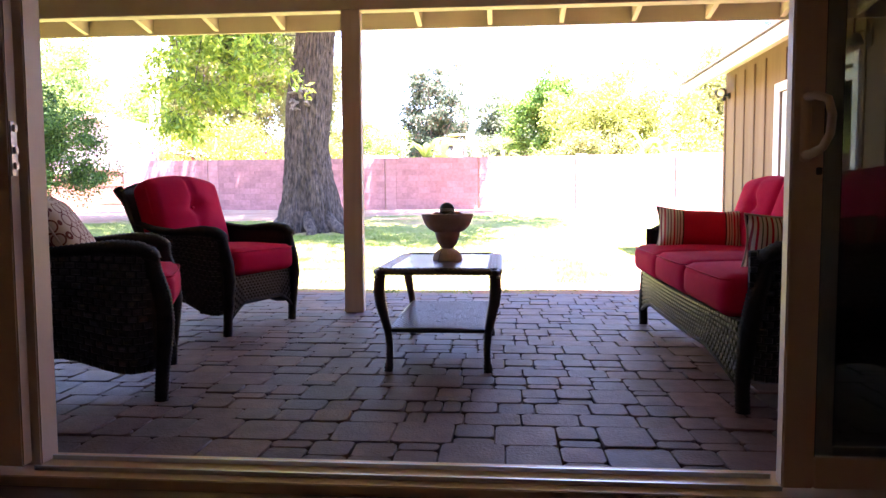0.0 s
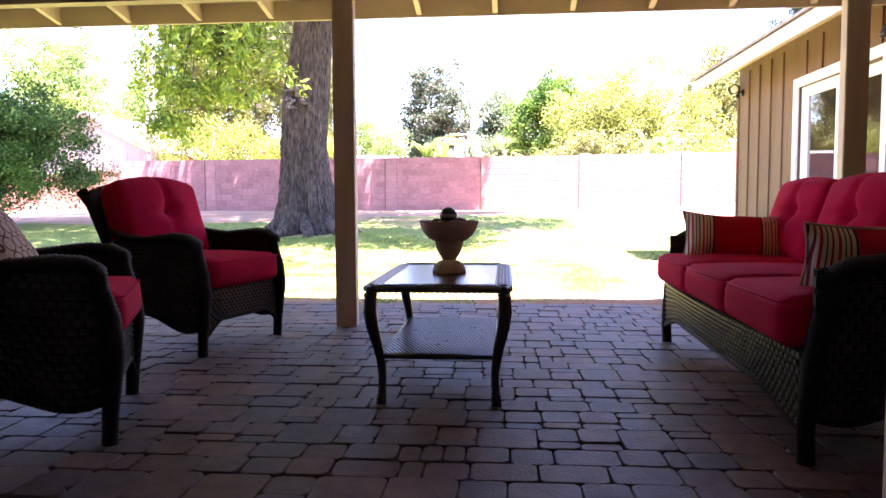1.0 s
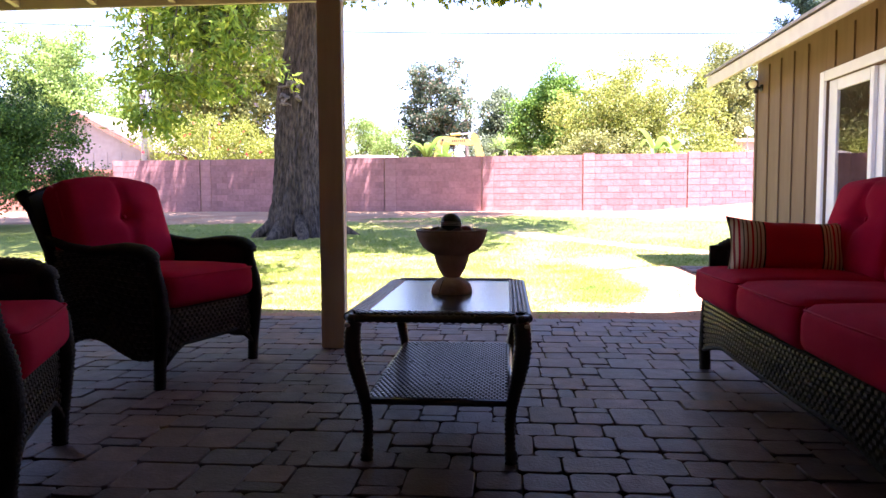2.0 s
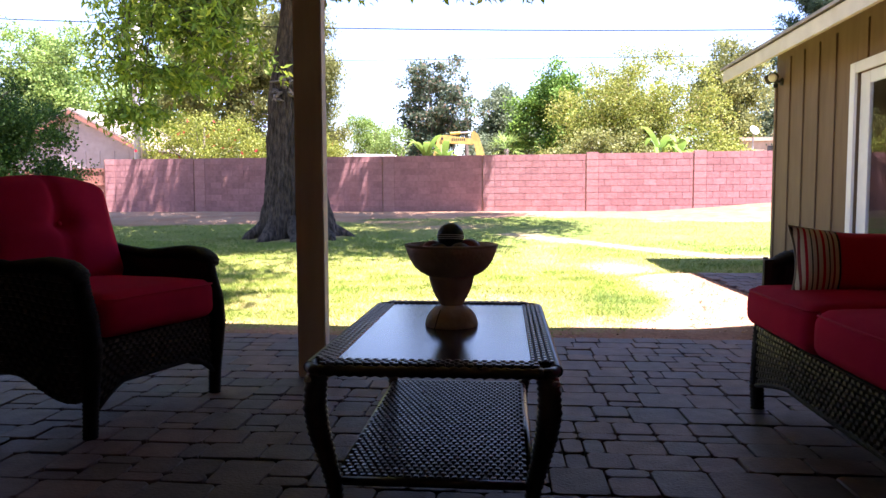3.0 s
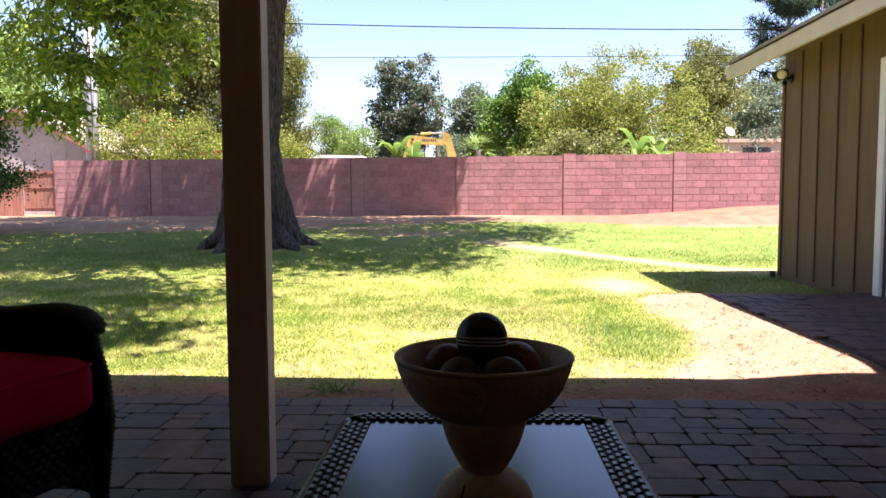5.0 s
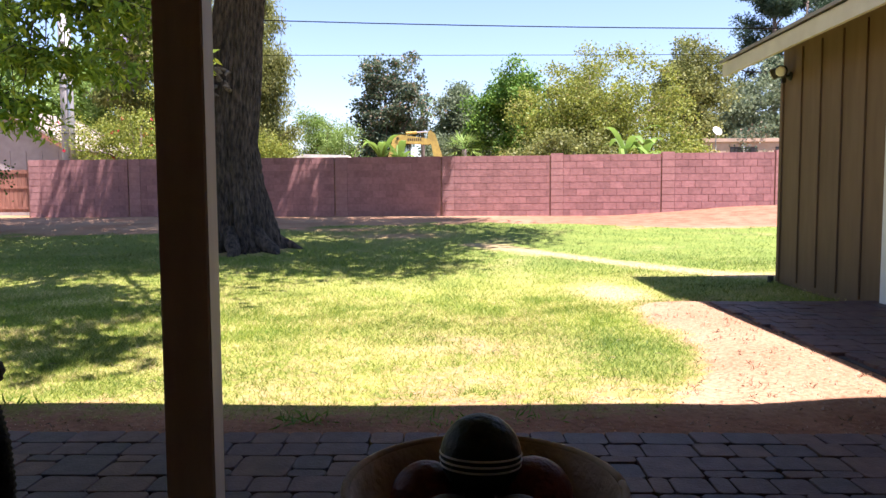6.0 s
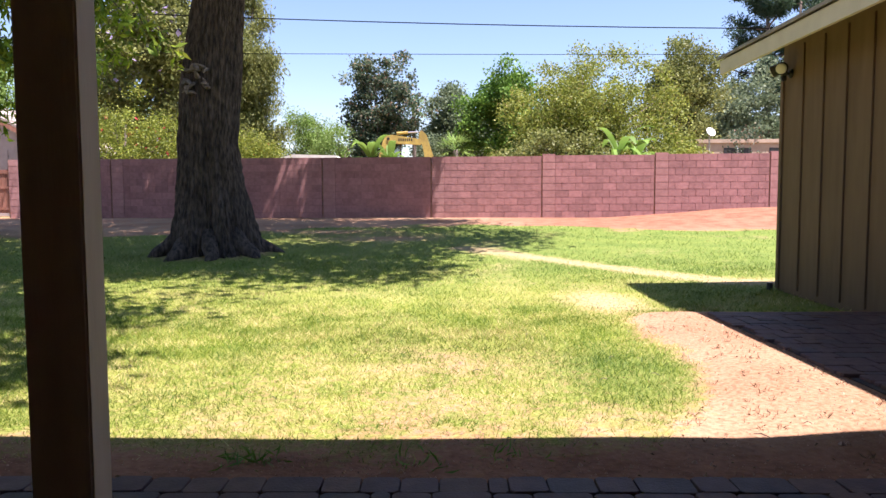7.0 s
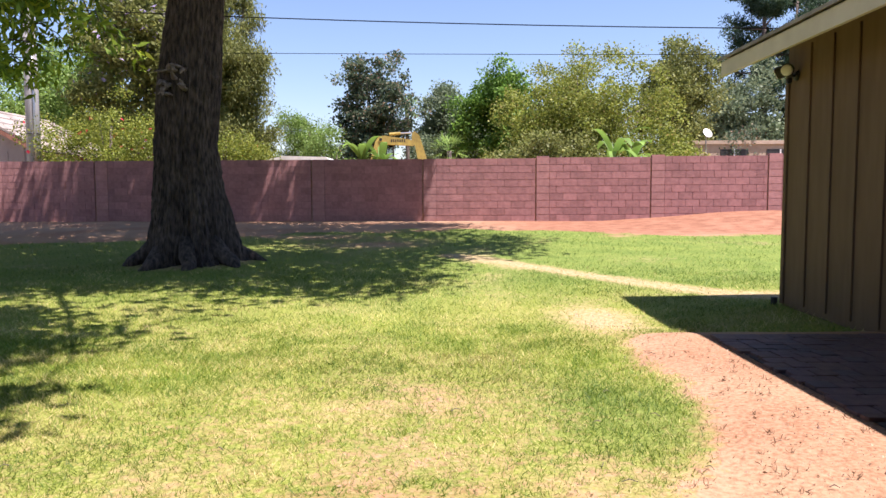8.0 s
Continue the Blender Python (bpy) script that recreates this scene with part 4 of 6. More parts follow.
def build_bowl():
    x, y, z = -0.216, 4.268, TZ - 0.006
    b = thing("pedestal_bowl", "worn cream pedestal bowl holding decorative balls", "bowl", m=pose(x, y, z))
    part("foot", lathe(bmesh.new(), [(0.078, 0.0), (0.081, 0.004), (0.080, 0.014), (0.075, 0.030), (0.066, 0.044), (0.053, 0.056), (0.040, 0.063), (0.033, 0.065)], 40), M_STONE_BASE, b, "chipped pale foot", True)
    part("stem", lathe(bmesh.new(), [(0.031, 0.064), (0.036, 0.070), (0.046, 0.086), (0.056, 0.106), (0.063, 0.126), (0.068, 0.146), (0.070, 0.157)], 40), M_STONE, b, smooth=True)
    part("basin", lathe(bmesh.new(), [(0.05, 0.154), (0.074, 0.156), (0.094, 0.166), (0.112, 0.182), (0.126, 0.203), (0.135, 0.226), (0.140, 0.245), (0.137, 0.249), (0.131, 0.246), (0.126, 0.226), (0.115, 0.203), (0.098, 0.184), (0.075, 0.172), (0.02, 0.168)], 56), M_STONE, b, smooth=True)
    seam = bmesh.new()
    tube(seam, [(-0.030 - 0.004 * k, -math.sqrt(r * r - (0.030 + 0.004 * k) ** 2) - 0.0003, zz) for k, (r, zz) in enumerate(((0.055, 0.0555), (0.067, 0.044), (0.0755, 0.030), (0.0805, 0.014), (0.0812, 0.002)))], 0.0016, 5)
    part("crack", seam, M_DARK, b, "dark crack in the foot")
    # Sky highlight painted as a paler ring along the basin's lip
    part("rim", tube(bmesh.new(), [(0.1375 * math.cos(a), 0.1375 * math.sin(a), 0.2475) for a in (2 * math.pi * i / 56 for i in range(57))], 0.0045, 7), M_STONE_BASE, b, "pale rim carrying a painted sky highlight", True)
    rng = random.Random(3)
    for dx, dy, dz, r, mt, lab in ((-0.003, 0.008, 0.274, 0.041, M_BALL_GREEN, "dark green ball with pale stripes in the bowl"), (0.052, 0.02, 0.226, 0.040, M_BALL_RED, "dark red decorative ball in the bowl"),
                                   (-0.058, 0.018, 0.224, 0.038, M_BALL_RED, "dark red decorative ball in the bowl"), (0.03, -0.060, 0.223, 0.036, M_BALL_BROWN, "dark brown decorative ball in the bowl"),
                                   (-0.035, -0.055, 0.222, 0.035, M_BALL_BROWN, "dark brown decorative ball in the bowl"), (0.0, 0.07, 0.222, 0.036, M_BALL_GREEN, "dark green decorative ball in the bowl")):
        t = thing("ball", lab, "ball", "balls in the bowl", m=pose(x + dx, y + dy, z + dz, rng.uniform(-12, 12), rng.uniform(-12, 12), 0))
        part("shell", lathe(bmesh.new(), [(r * math.sin(a), -r * math.cos(a)) for a in (0.05 + (math.pi - 0.1) * i / 16 for i in range(17))], 28), mt, t, smooth=True)
        if dz > 0.25 or mt is M_BALL_RED:
            for q in (-0.22, -0.08, 0.06):
                rr = r * math.sqrt(1 - q * q)
                part("stripe", tube(bmesh.new(), [(rr * math.cos(a), rr * math.sin(a), r * q) for a in (2 * math.pi * i / 32 for i in range(33))], 0.0012, 5), M_WHITE if dz > 0.25 else M_BALL_BROWN, t, "thin pale stripe")


build_bowl()


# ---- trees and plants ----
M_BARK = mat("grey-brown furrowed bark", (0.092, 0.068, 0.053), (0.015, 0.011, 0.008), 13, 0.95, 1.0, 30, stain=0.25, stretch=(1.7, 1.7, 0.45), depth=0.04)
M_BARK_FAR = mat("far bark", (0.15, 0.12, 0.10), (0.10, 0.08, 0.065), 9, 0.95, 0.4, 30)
M_DEADWOOD = mat("pale dead wood", (0.20, 0.165, 0.14), (0.11, 0.088, 0.072), 20, 0.9, 0.5, 60)
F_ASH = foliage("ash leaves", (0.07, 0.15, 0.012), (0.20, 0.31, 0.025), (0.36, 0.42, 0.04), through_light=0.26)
# Same ash leaves, sunlight painted in as brighter colour for the front sprays
F_ASH_SUNLIT = foliage("sunlit ash leaves", (0.10, 0.19, 0.012), (0.28, 0.39, 0.03), (0.46, 0.50, 0.05), odd=0.85, through_light=0.35)
F_CITRUS = foliage("citrus leaves", (0.03, 0.085, 0.014), (0.09, 0.19, 0.03), (0.16, 0.27, 0.05), odd=0.85)
F_DARK = foliage("dark far leaves", (0.045, 0.085, 0.05), (0.13, 0.18, 0.10), (0.30, 0.20, 0.13), odd=0.80)
F_LIGHT = foliage("pale green leaves", (0.15, 0.26, 0.055), (0.24, 0.35, 0.09))
F_GREEN = foliage("fresh green leaves", (0.08, 0.19, 0.025), (0.19, 0.33, 0.05))
F_YELLOW = foliage("yellowish leaves", (0.15, 0.20, 0.03), (0.32, 0.355, 0.065), (0.44, 0.35, 0.13))
F_HEDGE = foliage("bush leaves", (0.13, 0.19, 0.025), (0.30, 0.32, 0.05))
F_OLIVE = foliage("olive leaves", (0.12, 0.15, 0.04), (0.26, 0.28, 0.08))
F_GREY = foliage("grey green leaves", (0.13, 0.18, 0.10), (0.21, 0.27, 0.15))
F_PINE = foliage("pine needles", (0.022, 0.055, 0.03), (0.06, 0.11, 0.055))
F_BANANA = foliage("banana leaves", (0.13, 0.26, 0.04), (0.24, 0.36, 0.08))
F_FLOWER = foliage("red blossom", (0.55, 0.03, 0.06), (0.70, 0.06, 0.10))
F_LILAC = foliage("lilac blossom", (0.33, 0.27, 0.45), (0.45, 0.38, 0.56))
F_GRASS_LUSH = foliage("green grass blades", (0.06, 0.13, 0.016), (0.19, 0.28, 0.045), (0.46, 0.44, 0.16), 0.3, 0.88, 0.6, 0.35)
F_GRASS = foliage("grass blades", (0.10, 0.185, 0.015), (0.30, 0.35, 0.05), (0.66, 0.56, 0.25), 0.3, 0.72, 0.6, 0.55)
M_CLOD = mat("dirt clods", (0.46, 0.29, 0.20), (0.36, 0.21, 0.14), 12, 0.95, 0.2, 80, rand=0.35, island=True)
F_STRAW = foliage("dry leaf litter", (0.18, 0.10, 0.06), (0.42, 0.30, 0.18))


def leaf_arrays(c, length, width, rs, droop=0.0, flat=0.0):
    """Four-cornered leaves at the centres c, each turned its own way."""
    n = len(c)
    d = rs.normal(size=(n, 3))
    d[:, 2] = d[:, 2] * (1 - flat) - droop
    d /= np.linalg.norm(d, axis=1, keepdims=True) + 1e-9
    s = np.cross(d, rs.normal(size=(n, 3)))
    s /= np.linalg.norm(s, axis=1, keepdims=True) + 1e-9
    k = rs.uniform(0.65, 1.3, size=(n, 1))
    L, W = length * k, width * k
    bend = np.cross(d, s) * L * 0.12
    v = np.stack([c, c + d * L * 0.45 + s * W + bend, c + d * L, c + d * L * 0.45 - s * W + bend], 1).reshape(-1, 3)
    return v, np.arange(4 * n).reshape(n, 4)


def leaf_mesh(name, c, length, width, material, rs, droop=0.0, flat=0.0):
    v, f = leaf_arrays(np.asarray(c, float), length, width, rs, droop, flat)
    me = bpy.data.meshes.new(name)
    n = len(f)
    me.vertices.add(4 * n)
    me.vertices.foreach_set("co", v.ravel())
    me.loops.add(4 * n)
    me.loops.foreach_set("vertex_index", f.ravel())
    me.polygons.add(n)
    me.polygons.foreach_set("loop_start", np.arange(0, 4 * n, 4))
    me.update(calc_edges=True)
    me.materials.append(material)
    return new(name, me)


def crown_points(rs, centre, radii, clumps, per, spread_by, low=-0.75):
    """Leaf places in clumps over the lobes of an uneven crown."""
    lobes = max(9, clumps // 6)
    d = rs.normal(size=(lobes * 4, 3))
    d /= np.linalg.norm(d, axis=1, keepdims=True)
    d = d[d[:, 2] > low][:lobes]
    radii = np.array(radii)
    lump = np.array([0.95 + 0.55 * noise.noise(Vector(q) * 1.9 + Vector(centre)) for q in d])[:, None]
    lc = np.array(centre) + d * rs.uniform(0.3, 0.95, size=(len(d), 1)) * lump * radii
    e = rs.normal(size=(clumps, 3)) + np.array((0, 0, 0.35))
    e /= np.linalg.norm(e, axis=1, keepdims=True)
    pick = rs.randint(0, len(d), clumps)
    size = rs.uniform(0.25, 0.5, size=(len(d), 1))[pick] * np.minimum(radii, radii.min() * 1.3)
    cc = lc[pick] + e * size * rs.uniform(0.5, 1.0, size=(clumps, 1))
    blob = rs.uniform(0.5, 1.1, size=(clumps, 1, 1)) * spread_by
    pts = cc[:, None, :] + np.clip(rs.normal(size=(clumps, per, 3)), -2.2, 2.2) * blob * np.array((1, 1, 0.7))
    return pts.reshape(-1, 3), cc


def tree(name, label, x, y, base, top, rx, material, seed, clumps=110, per=45, leaf=(0.26, 0.07), blob=0.42, low=-0.75, ry=None, trunk=0.16, frac=0.35, droop=0.2, group="trees beyond the wall", extra=None):
    rs = np.random.RandomState(seed)
    t = thing(name, label, "tree", group)
    h = top - base
    cz, rz = base + h * (frac + (1 - frac) / 2), h * (1 - frac) / 2 * 1.05
    per, leaf = int(per * 3.4), (leaf[0] * 0.62, leaf[1] * 0.85)
    pts, cc = crown_points(rs, (x, y, cz), (rx * 1.08, (ry or rx) * 1.08, rz), int(clumps * 1.25), per, blob, min(low, -0.95))
    bm = bmesh.new()
    tube(bm, [(x, y, base - 0.3), (x + 0.05, y, base + h * 0.2), (x - 0.04, y, base + h * 0.45), (x + 0.06, y, base + h * 0.8)], [trunk, trunk * 0.85, trunk * 0.6, trunk * 0.2], 9)
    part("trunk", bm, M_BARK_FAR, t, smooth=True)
    bm = bmesh.new()
    for q in cc[:: max(1, len(cc) // 14)]:
        s = Vector((x, y, base + h * rs.uniform(0.22, 0.5)))
        mid = s.lerp(Vector(q), 0.5) + Vector((0, 0, 0.15 * h * rs.uniform(-0.3, 0.6)))
        tube(bm, [s, mid, q], [trunk * 0.45, trunk * 0.26, trunk * 0.08], 6)
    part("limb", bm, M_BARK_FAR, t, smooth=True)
    ob = leaf_mesh("crown", pts, *leaf, material, rs, droop)
    ob.parent = t
    if extra:
        em, count, sz = extra
        e = leaf_mesh("blossom", cc[rs.randint(0, len(cc), count)] + rs.normal(size=(count, 3)) * blob * 0.8, sz, sz * 0.45, em, rs)
        e.parent = t
    return t


def build_shade_tree():
    t = thing("shade_tree", "large ash tree with a thick furrowed trunk", "tree")
    cx, cy = -4.25, 16.3
    prof = [(-0.1, 1.02), (0.02, 0.88), (0.16, 0.78), (0.35, 0.72), (0.7, 0.65), (1.2, 0.565), (2.0, 0.495), (3.0, 0.48), (4.3, 0.43), (5.5, 0.42), (6.6, 0.40)]
    lean = [(-1.0, -0.02), (0.4, -0.02), (1.4, -0.05), (2.1, -0.08), (3.3, 0.01), (4.3, 0.14), (7.0, 0.45)]
    n, rows = 260, 300
    V, F = [], []
    for j in range(rows + 1):
        z = -0.1 + 6.7 * j / rows
        k = max(i for i in range(len(prof)) if prof[i][0] <= z + 1e-6)
        k = min(k, len(prof) - 2)
        f = (z - prof[k][0]) / (prof[k + 1][0] - prof[k][0])
        r = prof[k][1] + (prof[k + 1][1] - prof[k][1]) * f
        ox = cx + float(np.interp(z, [q[0] for q in lean], [q[1] for q in lean]))
        for i in range(n):
            a = 2 * math.pi * i / n
            flare = 1 + 0.16 * math.exp(-z / 0.35) * math.sin(a * 6 + 1.0) + 0.05 * math.exp(-z / 1.2) * math.sin(a * 9)
            groove = -0.10 * math.exp(-((a - 4.95) / 0.16) ** 2) - 0.06 * math.exp(-((a - 1.6) / 0.2) ** 2)
            nn = noise.noise((math.cos(a) * 9, math.sin(a) * 9, z * 1.5)) * 0.035 + noise.noise((math.cos(a) * 16, math.sin(a) * 16, z * 1.3)) * 0.06 + noise.noise((math.cos(a) * 26, math.sin(a) * 26, z * 2.4)) * 0.05 + noise.noise((math.cos(a) * 2, math.sin(a) * 2, z * 0.8)) * 0.06 - abs(noise.noise((math.cos(a) * 21, math.sin(a) * 21, z * 4.2))) * 0.075
            rr = r * (flare + groove + nn)
            V.append((ox + rr * math.cos(a), cy + rr * math.sin(a), z))
    for j in range(rows):
        for i in range(n):
            F.append((j * n + i, j * n + (i + 1) % n, (j + 1) * n + (i + 1) % n, (j + 1) * n + i))
    trunk = fast_mesh("trunk", V, F, M_BARK, True)
    trunk.parent = t
    # surface roots that run out of the flare into the soil
    for a, far_out, r0 in ((-38, 1.18, 0.17), (-80, 1.1, 0.14), (-118, 1.12, 0.15), (-160, 1.08, 0.15), (8, 1.22, 0.16), (95, 1.2, 0.15)):
        d = Vector((math.cos(radians(a)), math.sin(radians(a)), 0))
        sd = Vector((-d.y, d.x, 0)) * 0.10
        c = Vector((cx - 0.02, cy, 0))
        g0, g1 = ground_z(*(c + d * 0.95).xy), ground_z(*(c + d * far_out).xy)
        pts = [c + d * 0.55 + Vector((0, 0, 0.52)), c + d * 0.74 + sd * 0.4 + Vector((0, 0, 0.27)), c + d * 0.95 + sd + Vector((0, 0, g0 + 0.04)), c + d * far_out + sd * 0.3 + Vector((0, 0, g1 - 0.05))]
        part("root", tube(bmesh.new(), pts, [r0 * 0.8, r0, r0 * 0.8, r0 * 0.3], 10, 0.8), M_BARK, t, smooth=True)
    # burl with curled dead bark on the trunk
    rs = np.random.RandomState(8)
    bm = bmesh.new()
    for i in range(16):
        p = Vector((-4.30 + rs.uniform(-0.20, 0.16), 15.80 + rs.uniform(-0.05, 0.02), 3.0 + rs.uniform(-0.2, 0.24)))
        d = Vector((rs.uniform(-1, 1), -0.7, rs.uniform(-0.9, 0.9))).normalized() * rs.uniform(0.08, 0.2)
        q = Vector((rs.uniform(-0.05, 0.05), -0.02, rs.uniform(-0.08, 0.04)))
        tube(bm, [p + Vector((0, 0.08, 0)), p, p + d * 0.6 + q * 0.3, p + d + q], [0.05, 0.045, 0.03, 0.012], 7, 0.7)
    part("burl", bm, M_DEADWOOD, t, "pale curled dead wood knot", True)
    bm = bmesh.new()
    for a, reach, z1 in ((200, 6.0, 9.0), (250, 5.0, 8.2), (150, 6, 9.5), (100, 6, 10), (40, 6.5, 9.8), (-10, 6.0, 9.5), (300, 5.5, 9.0), (170, 3, 11.5), (20, 3, 12)):
        e = Vector((cx + reach * math.cos(radians(a)), cy + reach * math.sin(radians(a)), z1))
        s0 = Vector((cx + 0.36, cy, 6.2))
        mid = s0.lerp(e, 0.5) + Vector((0, 0, 0.8))
        tube(bm, [s0, s0.lerp(mid, 0.5) + Vector((0, 0, 0.3)), mid, e], [0.28, 0.2, 0.14, 0.05], 9)
    # low limb that carries the drooping sprays
    low = [(-4.30, 15.95, 5.7), (-4.25, 14.3, 5.9), (-4.05, 12.8, 5.7), (-3.85, 11.8, 5.3), (-3.7, 11.2, 4.9)]
    rim = [(-3.45, 11.1, 4.3), (-3.8, 11.0, 4.5), (-4.2, 10.9, 4.5), (-4.6, 10.8, 4.4), (-4.9, 10.7, 4.2)]
    for q in rim:
        tube(bm, [low[3], Vector(low[4]).lerp(Vector(q), 0.4) + Vector((0, 0, 0.15)), q], [0.035, 0.025, 0.012], 7)
    tube(bm, low, [0.2, 0.16, 0.12, 0.08, 0.04], 9)
    # Unseen limb added to hold the clumps that dapple the near lawn
    reach = [(-4.2, 14.6, 6.0), (-3.0, 12.4, 6.4), (-1.6, 10.2, 6.5), (-0.7, 8.4, 6.3), (-0.5, 7.2, 6.1)]
    tube(bm, reach, [0.06, 0.04, 0.028, 0.018, 0.008], 8)
    part("limb", bm, M_BARK, t, smooth=True)
    # wide upper crown, out of view, thinned where its shadow must leave sunlit gaps
    pts = []
    while len(pts) < 1800:
        u, v = rs.uniform(-1, 1), rs.uniform(-1, 1)
        if abs(u) ** 3 + abs(v) ** 3 > 1 + 0.25 * noise.noise((u * 3, v * 3, 3)):
            continue
        x, y = cx + 8.4 * u, cy + 1.0 + 9.6 * v
        odds = 1.0
        if y < 12.0:
            odds = (0.6 if x < -4.8 else 0.34) if x < -0.6 else 0.0
        if -4.8 < x < 0.0 and 8.0 < y < 11.4:
            odds *= 0.2
        if noise.noise((x * 0.45, y * 0.45, 7)) < -0.28:
            odds *= 0.15
        if rs.uniform() > odds:
            continue
        lo = max(5.4, 2.3 + 0.315 * (y - 3.2))
        z = lo + 0.7 + rs.uniform(0, 4.4) * (1 - 0.5 * (u * u + v * v))
        # Drop clumps whose shadow would reach the lit lawn or the wall's lit slits
        if x - 0.336 * z > -0.7 + 0.5 * noise.noise((y, z, 1)) and y + 0.207 * z < 17.6:
            continue
        foot, lands = x - 0.336 * (z - 1.2), z - (26.9 - y) / 0.207
        if -4.5 < lands < 6.5 and (foot > -2.3 or -6.0 < foot < -4.4):
            continue
        pts.append(np.array((x, y, z)) + np.clip(rs.normal(size=(52, 3)), -1.7, 1.7) * np.array((0.55, 0.55, 0.28)))
    # Extra unseen clumps added overhead to keep the trunk in shade
    for _ in range(150):
        q = np.array((rs.uniform(-4.6, -0.9), rs.uniform(12.6, 16.0), rs.uniform(6.6, 9.0)))
        pts.append(q + np.clip(rs.normal(size=(46, 3)), -1.7, 1.7) * np.array((0.5, 0.5, 0.25)))
    # Unseen clumps added so their shadows dapple the near left lawn
    for hx, hy, k, sp in ((-1.9, 9.3, 15, 0.55), (-1.4, 8.6, 9, 0.4), (-2.6, 9.0, 12, 0.5), (-0.75, 6.9, 6, 0.28), (-1.1, 7.3, 4, 0.25), (-2.6, 10.6, 10, 0.5)):
        for _ in range(k):
            q = np.array((hx + rs.normal() * sp, hy + rs.normal() * sp * 0.7, 6.2 + rs.uniform(-0.3, 0.4)))
            pts.append(q + np.clip(rs.normal(size=(40, 3)), -1.7, 1.7) * np.array((0.3, 0.3, 0.2)))
    # Unseen clumps set along the sun's direction to cast the wall's shadow bands
    for x0, x1, k in ((-13.6, -12.9, 12), (-11.7, -6.4, 210), (-5.4, -5.3, 5), (-4.5, -3.3, 60), (-2.75, -1.2, 80)):
        for _ in range(k):
            up = rs.uniform(6.5, 9.0)
            q = np.array((rs.uniform(x0, x1) + 0.336 * up, 26.85 - 0.207 * up + rs.normal() * 0.12, 1.2 + up))
            pts.append(q + np.clip(rs.normal(size=(46, 3)), -1.7, 1.7) * np.array((0.2, 0.16, 0.28)))
    ob = leaf_mesh("crown", np.concatenate(pts), 0.26, 0.066, F_ASH, rs, 0.4)
    ob.parent = t
    # drooping sprays in front: side twigs with compound leaves, in tiers with gaps between
    twig, lv = bmesh.new(), []
    boughs = ((-5.05, 2.7, 4), (-4.8, 2.35, 5), (-4.66, 2.1, 11), (-4.52, 1.95, 12), (-4.36, 2.0, 12), (-4.2, 2.5, 11), (-4.05, 2.5, 11), (-3.88, 2.75, 8), (-3.7, 2.6, 8), (-3.55, 2.9, 8), (-3.4, 2.8, 8),
              (-3.25, 2.8, 8), (-4.3, 3.2, 6), (-3.6, 3.3, 6), (-3.2, 3.4, 6))
    hubs = []
    for x, z, k in boughs:
        start = min((Vector(q) for q in rim), key=lambda q: abs(q.x - x))
        end = Vector((x, 10.9 + rs.uniform(-0.7, 0.7), z))
        bend = Vector((rs.uniform(-0.3, 0.3), (end.y - start.y) * 0.4, 0.35))
        line = [start.lerp(end, f) + bend * math.sin(math.pi * f) for f in (i / 8 for i in range(9))]
        tube(twig, line, [0.016 - 0.0014 * i for i in range(9)], 5)
        hubs += [line[min(8, 1 + int(7.99 * (i + rs.uniform()) / k))] + Vector(rs.normal(size=3) * np.array((0.10, 0.14, 0.06))) for i in range(k)]
    for hub in hubs:
        turn = rs.uniform(0, 6.28)
        for k in range(3):
            a = turn + k * 2.09 + rs.uniform(-0.4, 0.4)
            out = Vector((math.cos(a), math.sin(a), 0)) * rs.uniform(0.14, 0.36)
            tip = hub + out + Vector((0, 0, -rs.uniform(0.04, 0.3)))
            arc = hub.lerp(tip, 0.5) + Vector((0, 0, 0.05))
            tube(twig, [hub, arc, tip], [0.006, 0.005, 0.003], 4)
            for q in range(6):
                g = 0.2 + 0.8 * (q + rs.uniform(0, 0.8)) / 6
                b = hub.lerp(arc, g * 2) if g < 0.5 else arc.lerp(tip, g * 2 - 1)
                d = (Vector(rs.normal(size=3)) * 0.6 + out.normalized() * 0.5 + Vector((0, 0, -0.45))).normalized() * rs.uniform(0.16, 0.28)
                for h in range(7):
                    lv.append(b + d * (0.15 + 0.85 * h / 6) + Vector(rs.normal(size=3) * 0.018))
    part("twig", twig, M_BARK, t)
    ob = leaf_mesh("leaves", lv, 0.115, 0.017, F_ASH_SUNLIT, rs, 0.7)
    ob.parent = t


build_shade_tree()

# citrus-like tree inside the yard
tree("bushy_tree", "dense low dark green garden tree", -13.3, 18.4, 0.15, 3.85, 2.65, F_CITRUS, 21, 330, 75, (0.12, 0.032), 0.27, -0.95, trunk=0.12, frac=0.10, group="", droop=0.3)

B = 0.4
tree("far_tree", "dark blue-green tree with a browning top", -4.5, 45, B, 8.9, 2.35, F_DARK, 64, 190, 26, (0.26, 0.07), 0.26, frac=0.25)
tree("far_tree", "pale green feathery tree beyond the wall", -8.1, 46, B, 6.0, 1.9, F_LIGHT, 32, 90, 50, (0.2, 0.035), 0.34, frac=0.2)
tree("far_tree", "fresh green rounded tree beyond the wall", 3.5, 47, B, 8.6, 2.2, F_GREEN, 33, 190, 46, (0.26, 0.08), 0.40, frac=0.2)
tree("far_tree", "sparse yellow-green tree beyond the wall", 6.0, 37, B, 7.35, 3.3, F_YELLOW, 34, 420, 36, (0.17, 0.046), 0.36, frac=0.06)
